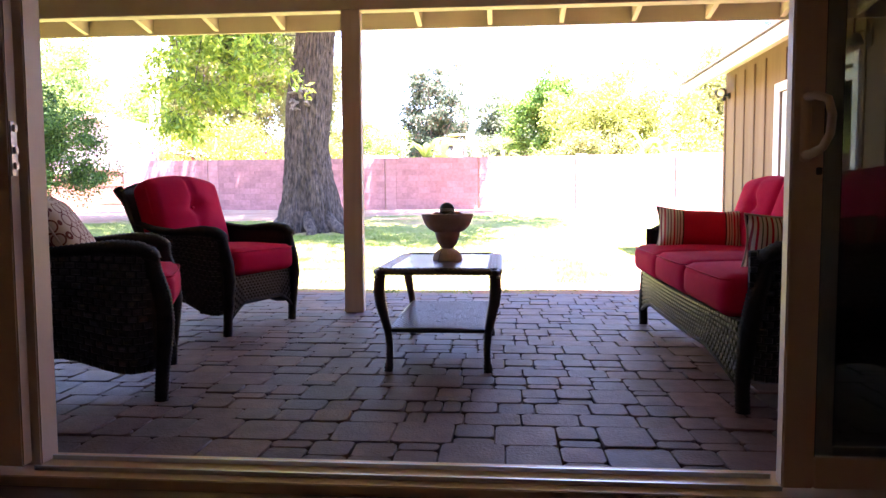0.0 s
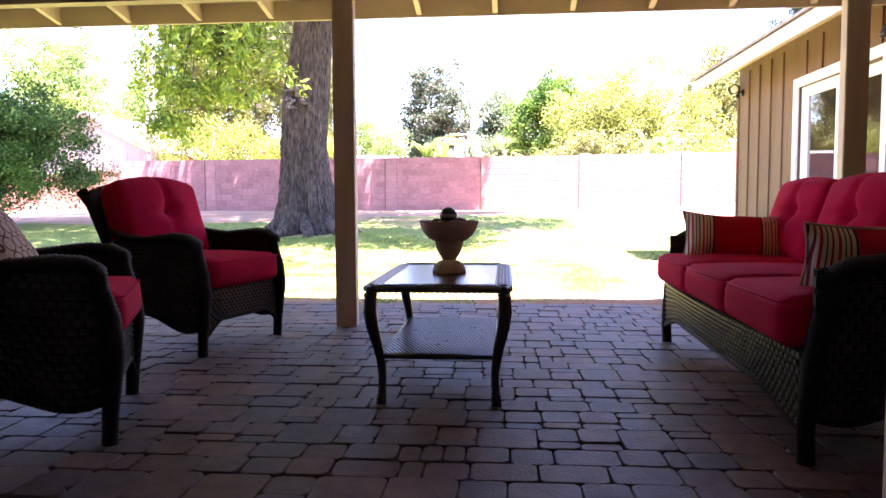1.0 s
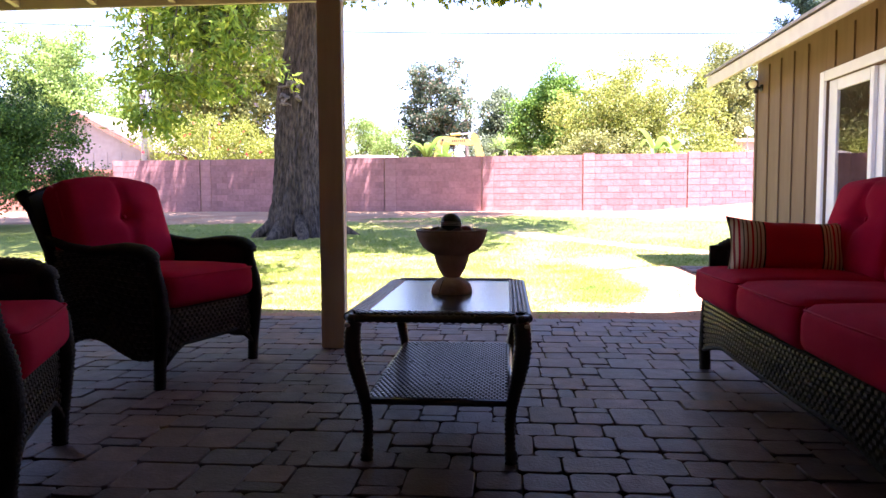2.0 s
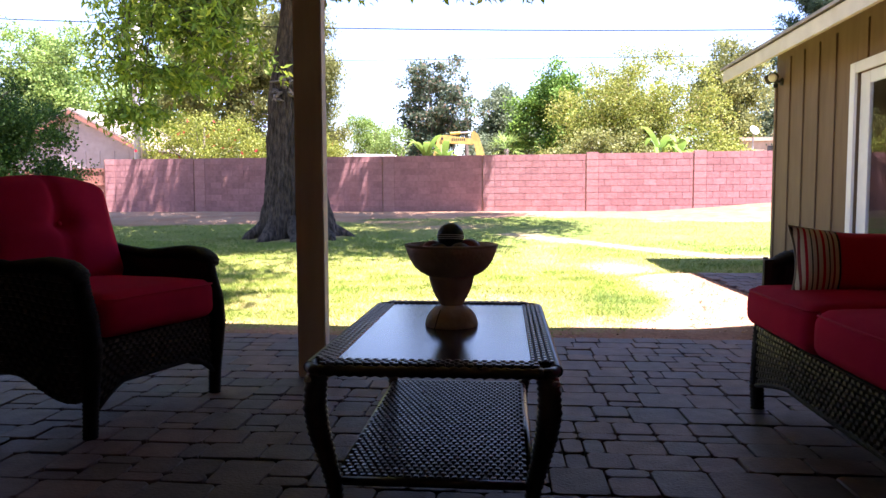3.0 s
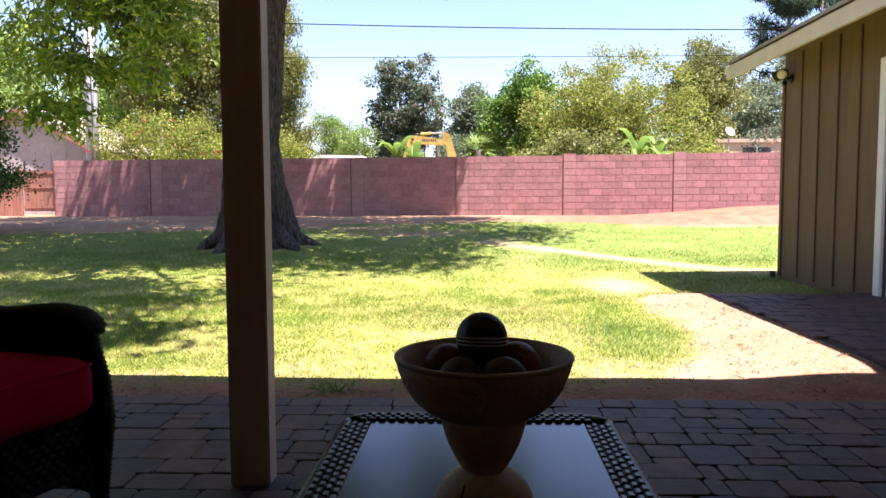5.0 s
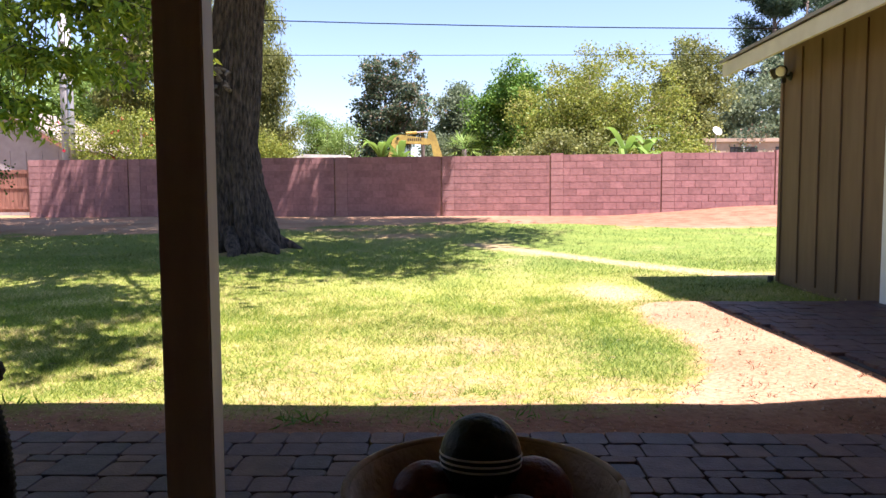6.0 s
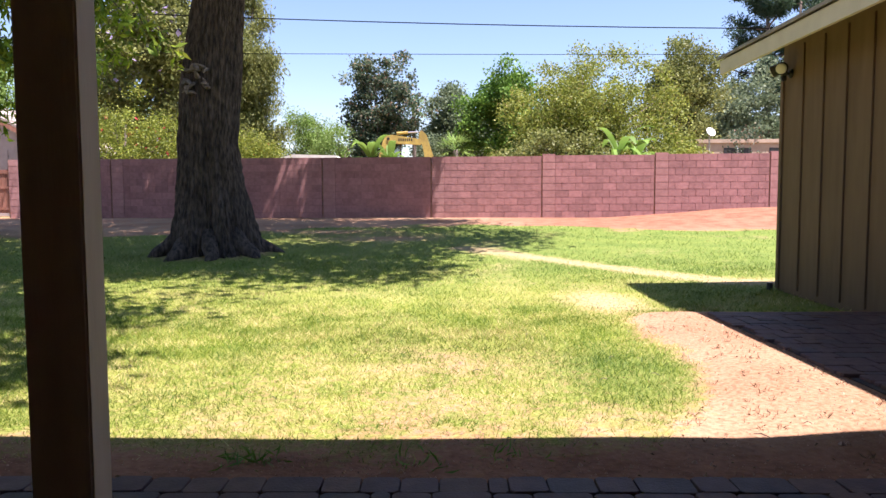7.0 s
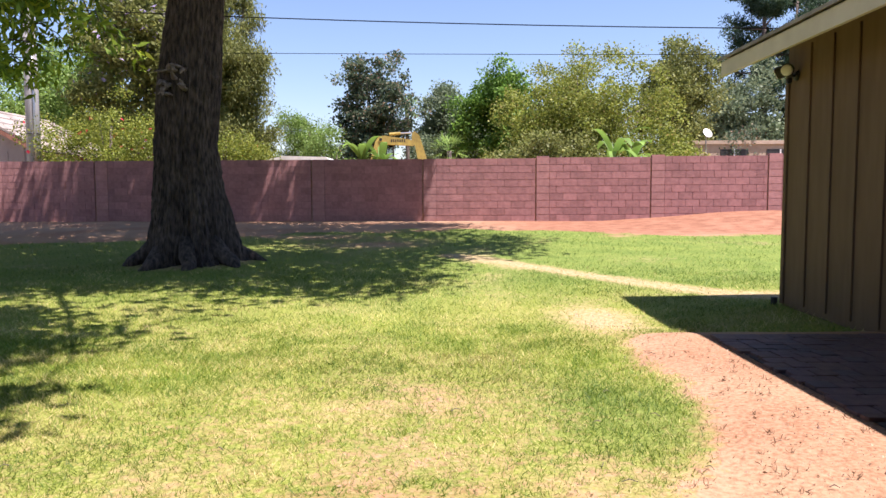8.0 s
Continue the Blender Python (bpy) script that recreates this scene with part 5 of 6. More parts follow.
tree("far_tree", "olive-green wispy tree beyond the wall", 11.2, 40, B, 8.9, 1.95, F_OLIVE, 35, 190, 42, (0.22, 0.05), 0.34, frac=0.22)
tree("far_tree", "grey-green spreading tree beyond the wall", 16.6, 47, B, 7.8, 3.0, F_GREY, 36, 160, 42, (0.28, 0.08), 0.45, frac=0.15)
tree("far_tree", "grey-green spreading tree beyond the wall", 1.5, 52, B, 6.5, 1.9, F_GREY, 37, 110, 42, (0.28, 0.08), 0.45, frac=0.15)
tree("far_tree", "grey-green spreading tree beyond the wall", -0.7, 50, B, 7.5, 1.5, F_GREY, 38, 110, 42, (0.28, 0.07), 0.42, frac=0.15)
tree("far_tree", "tall weeping grey-green tree beyond the wall", -11.3, 41, B, 15.0, 1.75, F_OLIVE, 39, 230, 60, (0.30, 0.035), 0.38, frac=0.12, droop=1.6, ry=2.2)
tree("far_tree", "lower weeping grey-green tree beyond the wall", -11.0, 41.5, B, 8.6, 1.7, F_OLIVE, 52, 190, 60, (0.30, 0.035), 0.36, frac=0.0, droop=1.6)
tree("far_tree", "tall leafy tree with lilac blossom", -15.9, 43, B, 15.0, 3.4, F_OLIVE, 40, 260, 48, (0.30, 0.08), 0.50, frac=0.15, extra=(F_LILAC, 500, 0.30))
tree("far_tree", "pale green leafy tree beyond the wall", -21.0, 46, B, 10.5, 3.4, F_LIGHT, 41, 190, 46, (0.26, 0.08), 0.48, frac=0.12)
tree("far_tree", "pale green leafy tree beyond the wall", -28.2, 46, B, 11.6, 4.0, F_LIGHT, 42, 230, 44, (0.28, 0.08), 0.50, frac=0.12)
tree("far_tree", "dark shrubby tree beyond the wall", 12.3, 38, B, 4.3, 1.7, F_DARK, 45, 60, 45, (0.2, 0.05), 0.34, frac=0.05)
tree("far_tree", "pale green leafy tree beyond the wall", -36.0, 50, B, 10.5, 4.0, F_GREY, 46, 110, 44, (0.3, 0.09), 0.55, frac=0.12)
tree("far_tree", "low green scrub beyond the wall", 4.5, 34, B, 3.6, 2.6, F_OLIVE, 47, 90, 40, (0.18, 0.05), 0.36, frac=0.0)
tree("far_tree", "low green scrub beyond the wall", 8.4, 34, B, 3.7, 2.0, F_YELLOW, 48, 80, 40, (0.18, 0.05), 0.36, frac=0.0)
tree("flowering_bush", "yellow-green bush with red blossom behind the wall", -12.5, 31, B, 4.7, 2.8, F_HEDGE, 49, 150, 48, (0.13, 0.035), 0.34, frac=0.0, extra=(F_FLOWER, 70, 0.16))
tree("flowering_bush", "green bush with red blossom behind the wall", -8.6, 32, B, 3.9, 2.0, F_HEDGE, 50, 90, 45, (0.13, 0.035), 0.32, frac=0.0, extra=(F_FLOWER, 26, 0.16))
tree("far_tree", "low green scrub beyond the wall", -5.6, 40, B, 4.2, 1.6, F_LIGHT, 51, 60, 45, (0.18, 0.04), 0.32, frac=0.0)


def build_pine(x, y, base, top, reach, seed):
    rs = np.random.RandomState(seed)
    t = thing("pine_tree", "tall dark open-branched pine beyond the wall", "tree", "trees beyond the wall")
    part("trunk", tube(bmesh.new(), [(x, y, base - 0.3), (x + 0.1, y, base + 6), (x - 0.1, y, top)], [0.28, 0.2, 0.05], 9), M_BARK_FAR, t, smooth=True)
    bm, pts = bmesh.new(), []
    for k in range(34):
        f = 0.22 + 0.78 * (k + rs.uniform()) / 34
        z, a = base + (top - base) * f, rs.uniform(0, 6.28)
        L = reach * (1.12 - 0.75 * f ** 2) * rs.uniform(0.65, 1.15)
        d = Vector((math.cos(a), math.sin(a), 0))
        s0, mid, tip = Vector((x, y, z)), Vector((x, y, z + 0.1 * L)) + d * L * 0.55, Vector((x, y, z + 0.38 * L)) + d * L
        tube(bm, [s0, mid, tip], [0.07, 0.05, 0.02], 6)
        for q in range(9):
            g = rs.uniform(0.35, 1.05)
            p = np.array(mid.lerp(tip, (g - 0.5) * 2) if g > 0.5 else s0.lerp(mid, g * 2)) + rs.normal(size=3) * np.array((0.22, 0.22, 0.12))
            pts.append(p + np.clip(rs.normal(size=(130, 3)), -2, 2) * np.array((0.24, 0.24, 0.15)))
    part("limb", bm, M_BARK_FAR, t, smooth=True)
    leaf_mesh("needles", np.concatenate(pts), 0.24, 0.03, F_PINE, rs, -0.4).parent = t


build_pine(19.6, 50, 0.4, 16.0, 3.4, 43)
build_pine(22.6, 52, 0.4, 15.0, 3.2, 44)


def build_banana(x, y, base, seed, n=9, size=1.5):
    rng = random.Random(seed)
    t = thing("banana_plant", "bright green banana plant behind the wall", "plant", "banana plants")
    part("stem", tube(bmesh.new(), [(x, y, base - 0.2), (x + 0.03, y, base + 1.3), (x, y, base + 2.3)], [0.13, 0.11, 0.07], 9), F_OLIVE, t, smooth=True)
    for i in range(n):
        a = 2 * math.pi * i / n + rng.uniform(-0.3, 0.3)
        L, up = size * rng.uniform(0.75, 1.2), rng.uniform(0.8, 1.75)
        bm = bmesh.new()
        prev = None
        for k in range(9):
            f = k / 8
            c = Vector((x + L * 0.75 * f * math.cos(a), y + L * 0.75 * f * math.sin(a), base + 2.1 + L * up * f - 1.0 * L * f * f))
            w = 0.14 * math.sin(math.pi * min(1, 0.08 + f * 0.92)) ** 0.7 + 0.01
            sd = Vector((-math.sin(a), math.cos(a), 0))
            row = [bm.verts.new(c - sd * w + Vector((0, 0, 0.06 * w))), bm.verts.new(c), bm.verts.new(c + sd * w + Vector((0, 0, 0.06 * w)))]
            if prev:
                bm.faces.new((prev[0], prev[1], row[1], row[0]))
                bm.faces.new((prev[1], prev[2], row[2], row[1]))
            prev = row
        part("leaf", bm, F_BANANA, t, smooth=True)


build_banana(5.55, 28.9, 0.4, 1)
build_banana(6.3, 29.3, 0.3, 2, 7, 1.2)
build_banana(-3.3, 31.5, 0.4, 3, 10, 1.3)
build_banana(-2.6, 32.0, 0.3, 4, 9, 1.2)


def build_palm(x, y, base, h, r, seed):
    rs = random.Random(seed)
    t = thing("palm_tree", "small fan palm beyond the wall", "palm", "palms beyond the wall")
    part("trunk", tube(bmesh.new(), [(x, y, base - 0.2), (x + 0.05, y, base + h * 0.5), (x, y, base + h)], [0.14, 0.12, 0.12], 9), M_BARK_FAR, t, smooth=True)
    for i in range(26):
        a, e = rs.uniform(0, 6.28), rs.uniform(-0.7, 1.3)
        bm = bmesh.new()
        d = Vector((math.cos(a) * math.cos(e), math.sin(a) * math.cos(e), math.sin(e)))
        s = d.cross((0, 0, 1)).normalized()
        o = Vector((x, y, base + h))
        for k in range(7):
            g = (k - 3) * 0.26
            tip = o + (d * math.cos(g) + s * math.sin(g)) * r * rs.uniform(0.85, 1.05) + Vector((0, 0, -0.12 * r))
            b0 = o + d * r * 0.35
            w = (tip - b0).cross((0, 0, 1)).normalized() * 0.035
            bm.faces.new([bm.verts.new(b0), bm.verts.new(b0.lerp(tip, 0.5) + w), bm.verts.new(tip), bm.verts.new(b0.lerp(tip, 0.5) - w)])
        tube(bm, [o, o + d * r * 0.36], 0.015, 4)
        part("frond", bm, F_LIGHT, t)


build_palm(-2.55, 48, 0.4, 6.2, 1.1, 1)
build_palm(0.0, 42, 0.4, 3.2, 1.3, 2)

# ---- beyond the wall ----
M_YELLOW = mat("yellow machine paint", (0.50, 0.37, 0.085), (0.38, 0.27, 0.07), 6, 0.55, 0.1, 40, stain=0.3)
M_ROOFTAN = mat("tan-grey shingle roofing", (0.36, 0.31, 0.275), (0.27, 0.225, 0.195), 5, 0.9, 0.4, 20, stain=0.3)
M_ROOFPALE = mat("pale sunlit roofing", (0.70, 0.68, 0.64), (0.60, 0.57, 0.53), 5, 0.9, 0.3, 20)
M_SIDING = mat("pale grey siding", (0.38, 0.33, 0.325), (0.33, 0.285, 0.28), 4, 0.85, 0.2, 30)
M_RUST = mat("red-brown fence wood", (0.34, 0.16, 0.11), (0.25, 0.11, 0.075), 6, 0.85, 0.4, 40, rand=0.15, stretch=(4, 4, 0.4))
M_POLE = mat("weathered grey pole", (0.42, 0.42, 0.42), (0.34, 0.34, 0.34), 5, 0.8, 0.2, 30, stretch=(3, 3, 0.3))
M_STUCCO = mat("beige stucco", (0.50, 0.38, 0.28), (0.45, 0.34, 0.25), 6, 0.9, 0.3, 60)


def prism(bm, outline, y0, y1):
    """A polygon in x and z carried from y0 to y1."""
    a, b = [bm.verts.new((x, y0, z)) for x, z in outline], [bm.verts.new((x, y1, z)) for x, z in outline]
    bm.faces.new(a)
    bm.faces.new(b[::-1])
    for i in range(len(a)):
        j = (i + 1) % len(a)
        bm.faces.new((a[j], a[i], b[i], b[j]))
    return bm


def build_excavator():
    e = thing("excavator", "yellow excavator arm rising behind the wall", "excavator")
    y = 40
    part("boom", prism(bmesh.new(), [(-4.05, 2.40), (-3.76, 2.40), (-3.28, 3.80), (-1.75, 3.72), (-1.73, 3.99), (-3.18, 4.22), (-3.45, 4.18), (-3.62, 3.95)], y - 0.2, y + 0.2), M_YELLOW, e)
    part("stick", prism(bmesh.new(), [(-1.86, 3.90), (-1.82, 4.36), (-1.70, 4.43), (-1.47, 4.22), (-1.14, 3.20), (-1.02, 2.40), (-1.42, 2.40), (-1.58, 3.20), (-1.68, 3.72)], y - 0.16, y + 0.16), M_YELLOW, e)
    part("cylinder", tube(bmesh.new(), [(-2.95, y, 4.30), (-2.40, y, 4.34)], 0.07, 10), M_YELLOW, e)
    part("rod", tube(bmesh.new(), [(-2.41, y, 4.34), (-1.86, y, 4.37)], 0.04, 8), M_ALU, e)
    part("lift_cylinder", tube(bmesh.new(), [(-3.62, y - 0.28, 2.5), (-3.30, y - 0.28, 3.85)], 0.07, 8), M_YELLOW, e)
    part("pin", tube(bmesh.new(), [(-3.36, y - 0.24, 4.02), (-3.36, y + 0.24, 4.02)], 0.07, 12), M_DARK, e)
    cab = part("cab", bx(-3.45, -2.72, y + 0.5, y + 1.7, 1.0, 3.0, bevel=0.08), M_YELLOW, e)
    for xa, xb in ((-3.22, -3.10), (-2.86, -2.74)):
        part("cab_post", bx(xa + 0.02, xb - 0.02, y + 0.5, y + 0.6, 3.0, 3.88), M_DARK, cab)
    part("cab_roof", bx(-3.3, -2.7, y + 0.45, y + 1.7, 3.88, 3.96, bevel=0.02), M_DARK, cab)
    part("cab_glass", bx(-3.14, -2.84, y + 0.54, y + 0.56, 3.0, 3.88), M_GLASS_DARK, cab)
    for i in range(7):
        part("lettering", bx(-2.86 + i * 0.105, -2.80 + i * 0.105, y - 0.206, y - 0.2, 3.90, 4.03), M_DARK, e, "dark lettering bars")
    part("track_frame", bx(-5.2, -2.0, y + 0.2, y + 2.4, 0.4, 1.0, bevel=0.15), M_DARK, e)


build_excavator()


def build_shed():
    h = thing("neighbour_house", "pale gabled house with a red-brown rake board", "house")
    x0, x1, xp, ze, zp, y0, y1 = -21.8, -15.7, -18.75, 3.15, 4.75, 32.0, 38.0
    part("wall", prism(bmesh.new(), [(x0, 0.3), (x1, 0.3), (x1, ze - 0.1), (xp, zp - 0.12), (x0, ze - 0.1)], y0, y1), M_SIDING, h)
    for s, xa in ((-1, x0 - 0.3), (1, x1 + 0.3)):
        za = ze - 0.16
        part("roof", prism(bmesh.new(), [(xp, zp), (xa, za), (xa, za + 0.10), (xp, zp + 0.10)], y0 - 0.35, y1 + 0.2), M_ROOFTAN, h)
        part("rake_board", prism(bmesh.new(), [(xp, zp - 0.02), (xa, za - 0.02), (xa, za - 0.2), (xp, zp - 0.2)], y0 - 0.352, y0 - 0.31), M_RUST, h)
        for r in range(6):
            f = (r + 0.5) / 6
            xx, zz = xp + (xa - xp) * f, zp + (za - zp) * f
            part("shingle_course", bx(xx - 0.02, xx + 0.02, y0 - 0.34, y1 + 0.2, zz + 0.095, zz + 0.125), M_SHINGLE, h)
    part("vent", bx(xp - 0.22, xp + 0.22, y0 - 0.03, y0 - 0.001, zp - 0.95, zp - 0.55, bevel=0.01), M_SHINGLE, h)
    for k in range(9):
        x = x0 + 0.3 + k * 0.65
        part("siding_board", bx(x - 0.02, x + 0.02, y0 - 0.02, y0 - 0.001, 0.3, ze - 0.15), M_SIDING, h)


build_shed()


def far_building(name, label, x0, x1, y0, y1, z1, material):
    h = thing(name, label, "house")
    part("wall", bx(x0, x1, y0, y1, 0.2, z1), material, h)
    part("parapet", bx(x0 - 0.08, x1 + 0.08, y0 - 0.08, y1 + 0.08, z1 + 0.001, z1 + 0.16), material, h)
    for k in range(3):
        xa = x0 + 1.2 + k * 2.0
        w = part("window", bx(xa, xa + 1.2, y0 - 0.02, y0 - 0.001, z1 - 0.75, z1 - 0.22), M_DARK, h)
        part("mullion", bx(xa + 0.57, xa + 0.63, y0 - 0.035, y0 - 0.021, z1 - 0.75, z1 - 0.22), M_WHITE, w)


far_building("far_house", "low beige stucco house beyond the wall", 10.6, 19.5, 36.0, 42.0, 3.45, M_STUCCO)
w = thing("far_roof", "low pale roof just above the wall", "roof")
part("roof", prism(bmesh.new(), [(-8.3, 2.45), (-6.6, 2.85), (-4.9, 2.80), (-4.4, 2.45)], 33.0, 36.0), M_ROOFPALE, w)
part("walls", bx(-8.0, -4.6, 33.1, 35.9, 0.3, 2.44), M_STUCCO, w)

d = thing("satellite_dish", "small white satellite dish on a mast", "dish", m=pose(11.0, 35.5, 3.85))
part("reflector", lathe(bmesh.new(), [(0.02, 0.0), (0.09, 0.01), (0.16, 0.04), (0.22, 0.08), (0.22, 0.09), (0.15, 0.05), (0.08, 0.025), (0.02, 0.02)], 28), M_WHITE, d, smooth=True).matrix_basis = pose(0, 0, 0, 60, 0, 20)
part("mast", tube(bmesh.new(), [(0, 0.05, -3.0), (0, 0.05, -0.02)], 0.03, 8), M_POLE, d)

p = thing("utility_pole", "weathered grey utility pole with cross-arm", "pole")
part("shaft", tube(bmesh.new(), [(-14.3, 29.2, 0.2), (-14.3, 29.2, 5.0), (-14.3, 29.2, 10.5)], [0.23, 0.215, 0.18], 14), M_POLE, p, smooth=True)

part("conduit", tube(bmesh.new(), [(-14.12, 29.0, 0.3), (-14.12, 29.0, 4.0), (-14.14, 29.02, 7.0)], 0.035, 8), M_ALU, p, "metal cable conduit", True)
for z in (3.4, 5.0, 6.6):
    part("strap", tube(bmesh.new(), [(-14.3 + 0.225 * math.cos(a), 29.2 + 0.225 * math.sin(a), z) for a in (2 * math.pi * i / 20 for i in range(21))], 0.018, 6), M_DARK, p)


def wire(a, b, sag, r):
    pts = [Vector(a).lerp(Vector(b), i / 24) - Vector((0, 0, sag * 4 * (i / 24) * (1 - i / 24))) for i in range(25)]
    t = thing("overhead_wire", "thin dark overhead wire", "wire", "overhead wires")
    part("cable", tube(bmesh.new(), pts, r, 6), M_CABLE, t)


wire((-45, 33, 10.7), (45, 35, 8.5), 1.4, 0.022)
wire((-45, 33, 7.5), (45, 35, 7.15), 0.35, 0.012)
wire((-14.3, 29.2, 8.9), (-50, 26, 9.6), 0.5, 0.014)

# board fence and gate at the end of the block wall
g = thing("wooden_gate", "red-brown board gate beside the block wall", "gate", m=pose(-0.857, 26.97, 0, 0, 0, -2.7))
for k in range(8):
    part("board", bx(-15.15 + k * 0.147, -15.15 + k * 0.147 + 0.14, -0.03, 0.0, 0.62, 2.05, bevel=0.004), M_RUST, g)
for z in (0.72, 1.42, 1.92):
    part("rail", bx(-15.16, -13.98, -0.055, -0.031, z, z + 0.09, bevel=0.004), M_RUST, g)
for x in (-15.26, -14.03 + 0.04):
    part("gate_post", bx(x - 0.035, x + 0.035, -0.05, 0.04, 0.3, 2.15, bevel=0.005), M_RUST, g)
fence = thing("board_fence", "weathered pink-brown board fence", "fence", m=pose(-0.857, 26.97, 0, 0, 0, -2.7))
for k in range(52):
    part("board", bx(-15.45 - k * 0.15, -15.31 - k * 0.15, -0.02 - 0.004 * (k % 2), 0.01, 0.45, 1.92 + 0.03 * math.sin(k * 1.7), bevel=0.004), M_RUST, fence)
part("rail", bx(-23.3, -15.3, 0.012, 0.05, 0.9, 0.99), M_RUST, fence)
part("rail", bx(-23.3, -15.3, 0.012, 0.05, 1.6, 1.69), M_RUST, fence)


# ---- grass and litter ----
def build_grass():
    rs = np.random.RandomState(4)
    keep, full = [], []
    for n, x0, x1, y0, y1, up, down in ((330000, -5.5, 2.4, 6.75, 12.0, (6.0, 0.5), (9.2, 2.8)), (150000, -8.0, 5.0, 9.0, 17.0, (9.0, 3.0), (13.5, 3.5)), (34000, -11, 8.0, 13.5, 23.0, (13.5, 3.0), (40, 1))):
        xs, ys = rs.uniform(x0, x1, n), rs.uniform(y0, y1, n)
        for x, y in zip(xs, ys):
            if rs.uniform() > smooth01((y - up[0]) / up[1]) * (1 - smooth01((y - down[0]) / down[1])):
                continue
            v = lawn(x, y)
            clump = 0.5 + 0.9 * noise.noise((x * 6, y * 6, 3))
            if v * (0.55 + clump * 0.7) > rs.uniform(0.1, 0.95):
                keep.append((x, y, ground_z(x, y) - 0.004))
                full.append(0.35 + 0.75 * v)
    lot = np.array(keep)
    green = np.array([lush(x, y) for x, y, _ in keep]) > rs.uniform(0.1, 0.9, len(keep))
    tall = np.array(full)[:, None]
    for pick, material, label in ((~green, F_GRASS, "short patchy yellow-green grass"), (green, F_GRASS_LUSH, "denser green grass on the far lawn")):
        c = lot[pick]
        n = len(c)
        h = rs.uniform(0.012, 0.050, (n, 1)) * tall[pick] * (1 + 0.03 * (c[:, 1:2] - 7))
        w = rs.uniform(0.0016, 0.0032, (n, 1)) * (1 + 0.09 * (c[:, 1:2] - 7))
        a = rs.uniform(0, 2 * np.pi, n)
        s = np.stack([np.cos(a), np.sin(a), np.zeros(n)], 1)
        lean = rs.normal(size=(n, 3)) * np.array((0.9, 0.9, 0)) + np.array((0, 0, 1.0))
        v = np.stack([c - s * w, c + s * w, c + lean * h], 1).reshape(-1, 3)
        me = bpy.data.meshes.new("grass")
        me.vertices.add(3 * n)
        me.vertices.foreach_set("co", v.ravel())
        me.loops.add(3 * n)
        me.loops.foreach_set("vertex_index", np.arange(3 * n))
        me.polygons.add(n)
        me.polygons.foreach_set("loop_start", np.arange(0, 3 * n, 3))
        me.update(calc_edges=True)
        me.materials.append(material)
        tagged(new("grass", me), label, "grass", kind="stuff")


build_grass()


def build_litter():
    rs = np.random.RandomState(6)
    c = []
    while len(c) < 600:
        x, y = rs.uniform(-4, 2.1), rs.uniform(6.66, 11.5)
        if lawn(x, y) < 0.45 or rs.uniform() < 0.06:
            c.append((x, y, ground_z(x, y) + 0.006))
    ob = leaf_mesh("leaf_litter", c, 0.02, 0.004, F_STRAW, rs, 0.0, 0.85)
    tagged(ob, "dry leaves and twigs scattered on bare dirt", "litter", kind="stuff")
    tuft = [Vector((x0 + rs.normal() * 0.07, y0 + rs.normal() * 0.05, -0.05)) for x0, y0, k in ((-1.0, 6.95, 60), (0.1, 7.0, 30), (-0.3, 6.9, 25), (-2.6, 7.2, 40)) for _ in range(k)]
    ob = leaf_mesh("weeds", tuft, 0.075, 0.005, F_GREEN, rs, -0.6, 0.2)
    tagged(ob, "small green weeds at the patio edge", "weeds", kind="stuff")


build_litter()


def build_dry_weeds():
    """Withered sprouts and twigs strewn over the bare strip by the side paving."""
    rs = np.random.RandomState(27)
    sprouts = []
    while len(sprouts) < 800:
        x, y = rs.uniform(0.9, 2.08), rs.uniform(7.0, 10.9)
        if lawn(x, y) > 0.35:
            continue
        r = rs.uniform(0.006, 0.022)
        sprouts += [(x + rs.normal() * r, y + rs.normal() * r, ground_z(x, y) - 0.003) for _ in range(rs.randint(4, 14))]
    ob = leaf_mesh("dry_weeds", sprouts, 0.034, 0.0022, F_STRAW, rs, -0.7, 0.2)
    tagged(ob, "withered brown weed sprouts on bare dirt", "weeds", kind="stuff")
    twigs = bmesh.new()
    for _ in range(26):
        x, y, a = rs.uniform(-3.0, 2.0), rs.uniform(6.7, 9.8), rs.uniform(0, 6.28)
        d, g = Vector((math.cos(a), math.sin(a), 0)) * rs.uniform(0.012, 0.04), Vector((x, y, ground_z(x, y) + 0.012))
        tube(twigs, [g - d, g + Vector((0, 0, 0.01)), g + d + Vector((d.y, -d.x, 0)) * 0.3], [0.002, 0.0025, 0.0015], 5)
    ob = obj("twigs", twigs, M_BARK_FAR)
    tagged(ob, "small dry twigs fallen on the lawn and dirt", "twigs", kind="stuff")


build_dry_weeds()


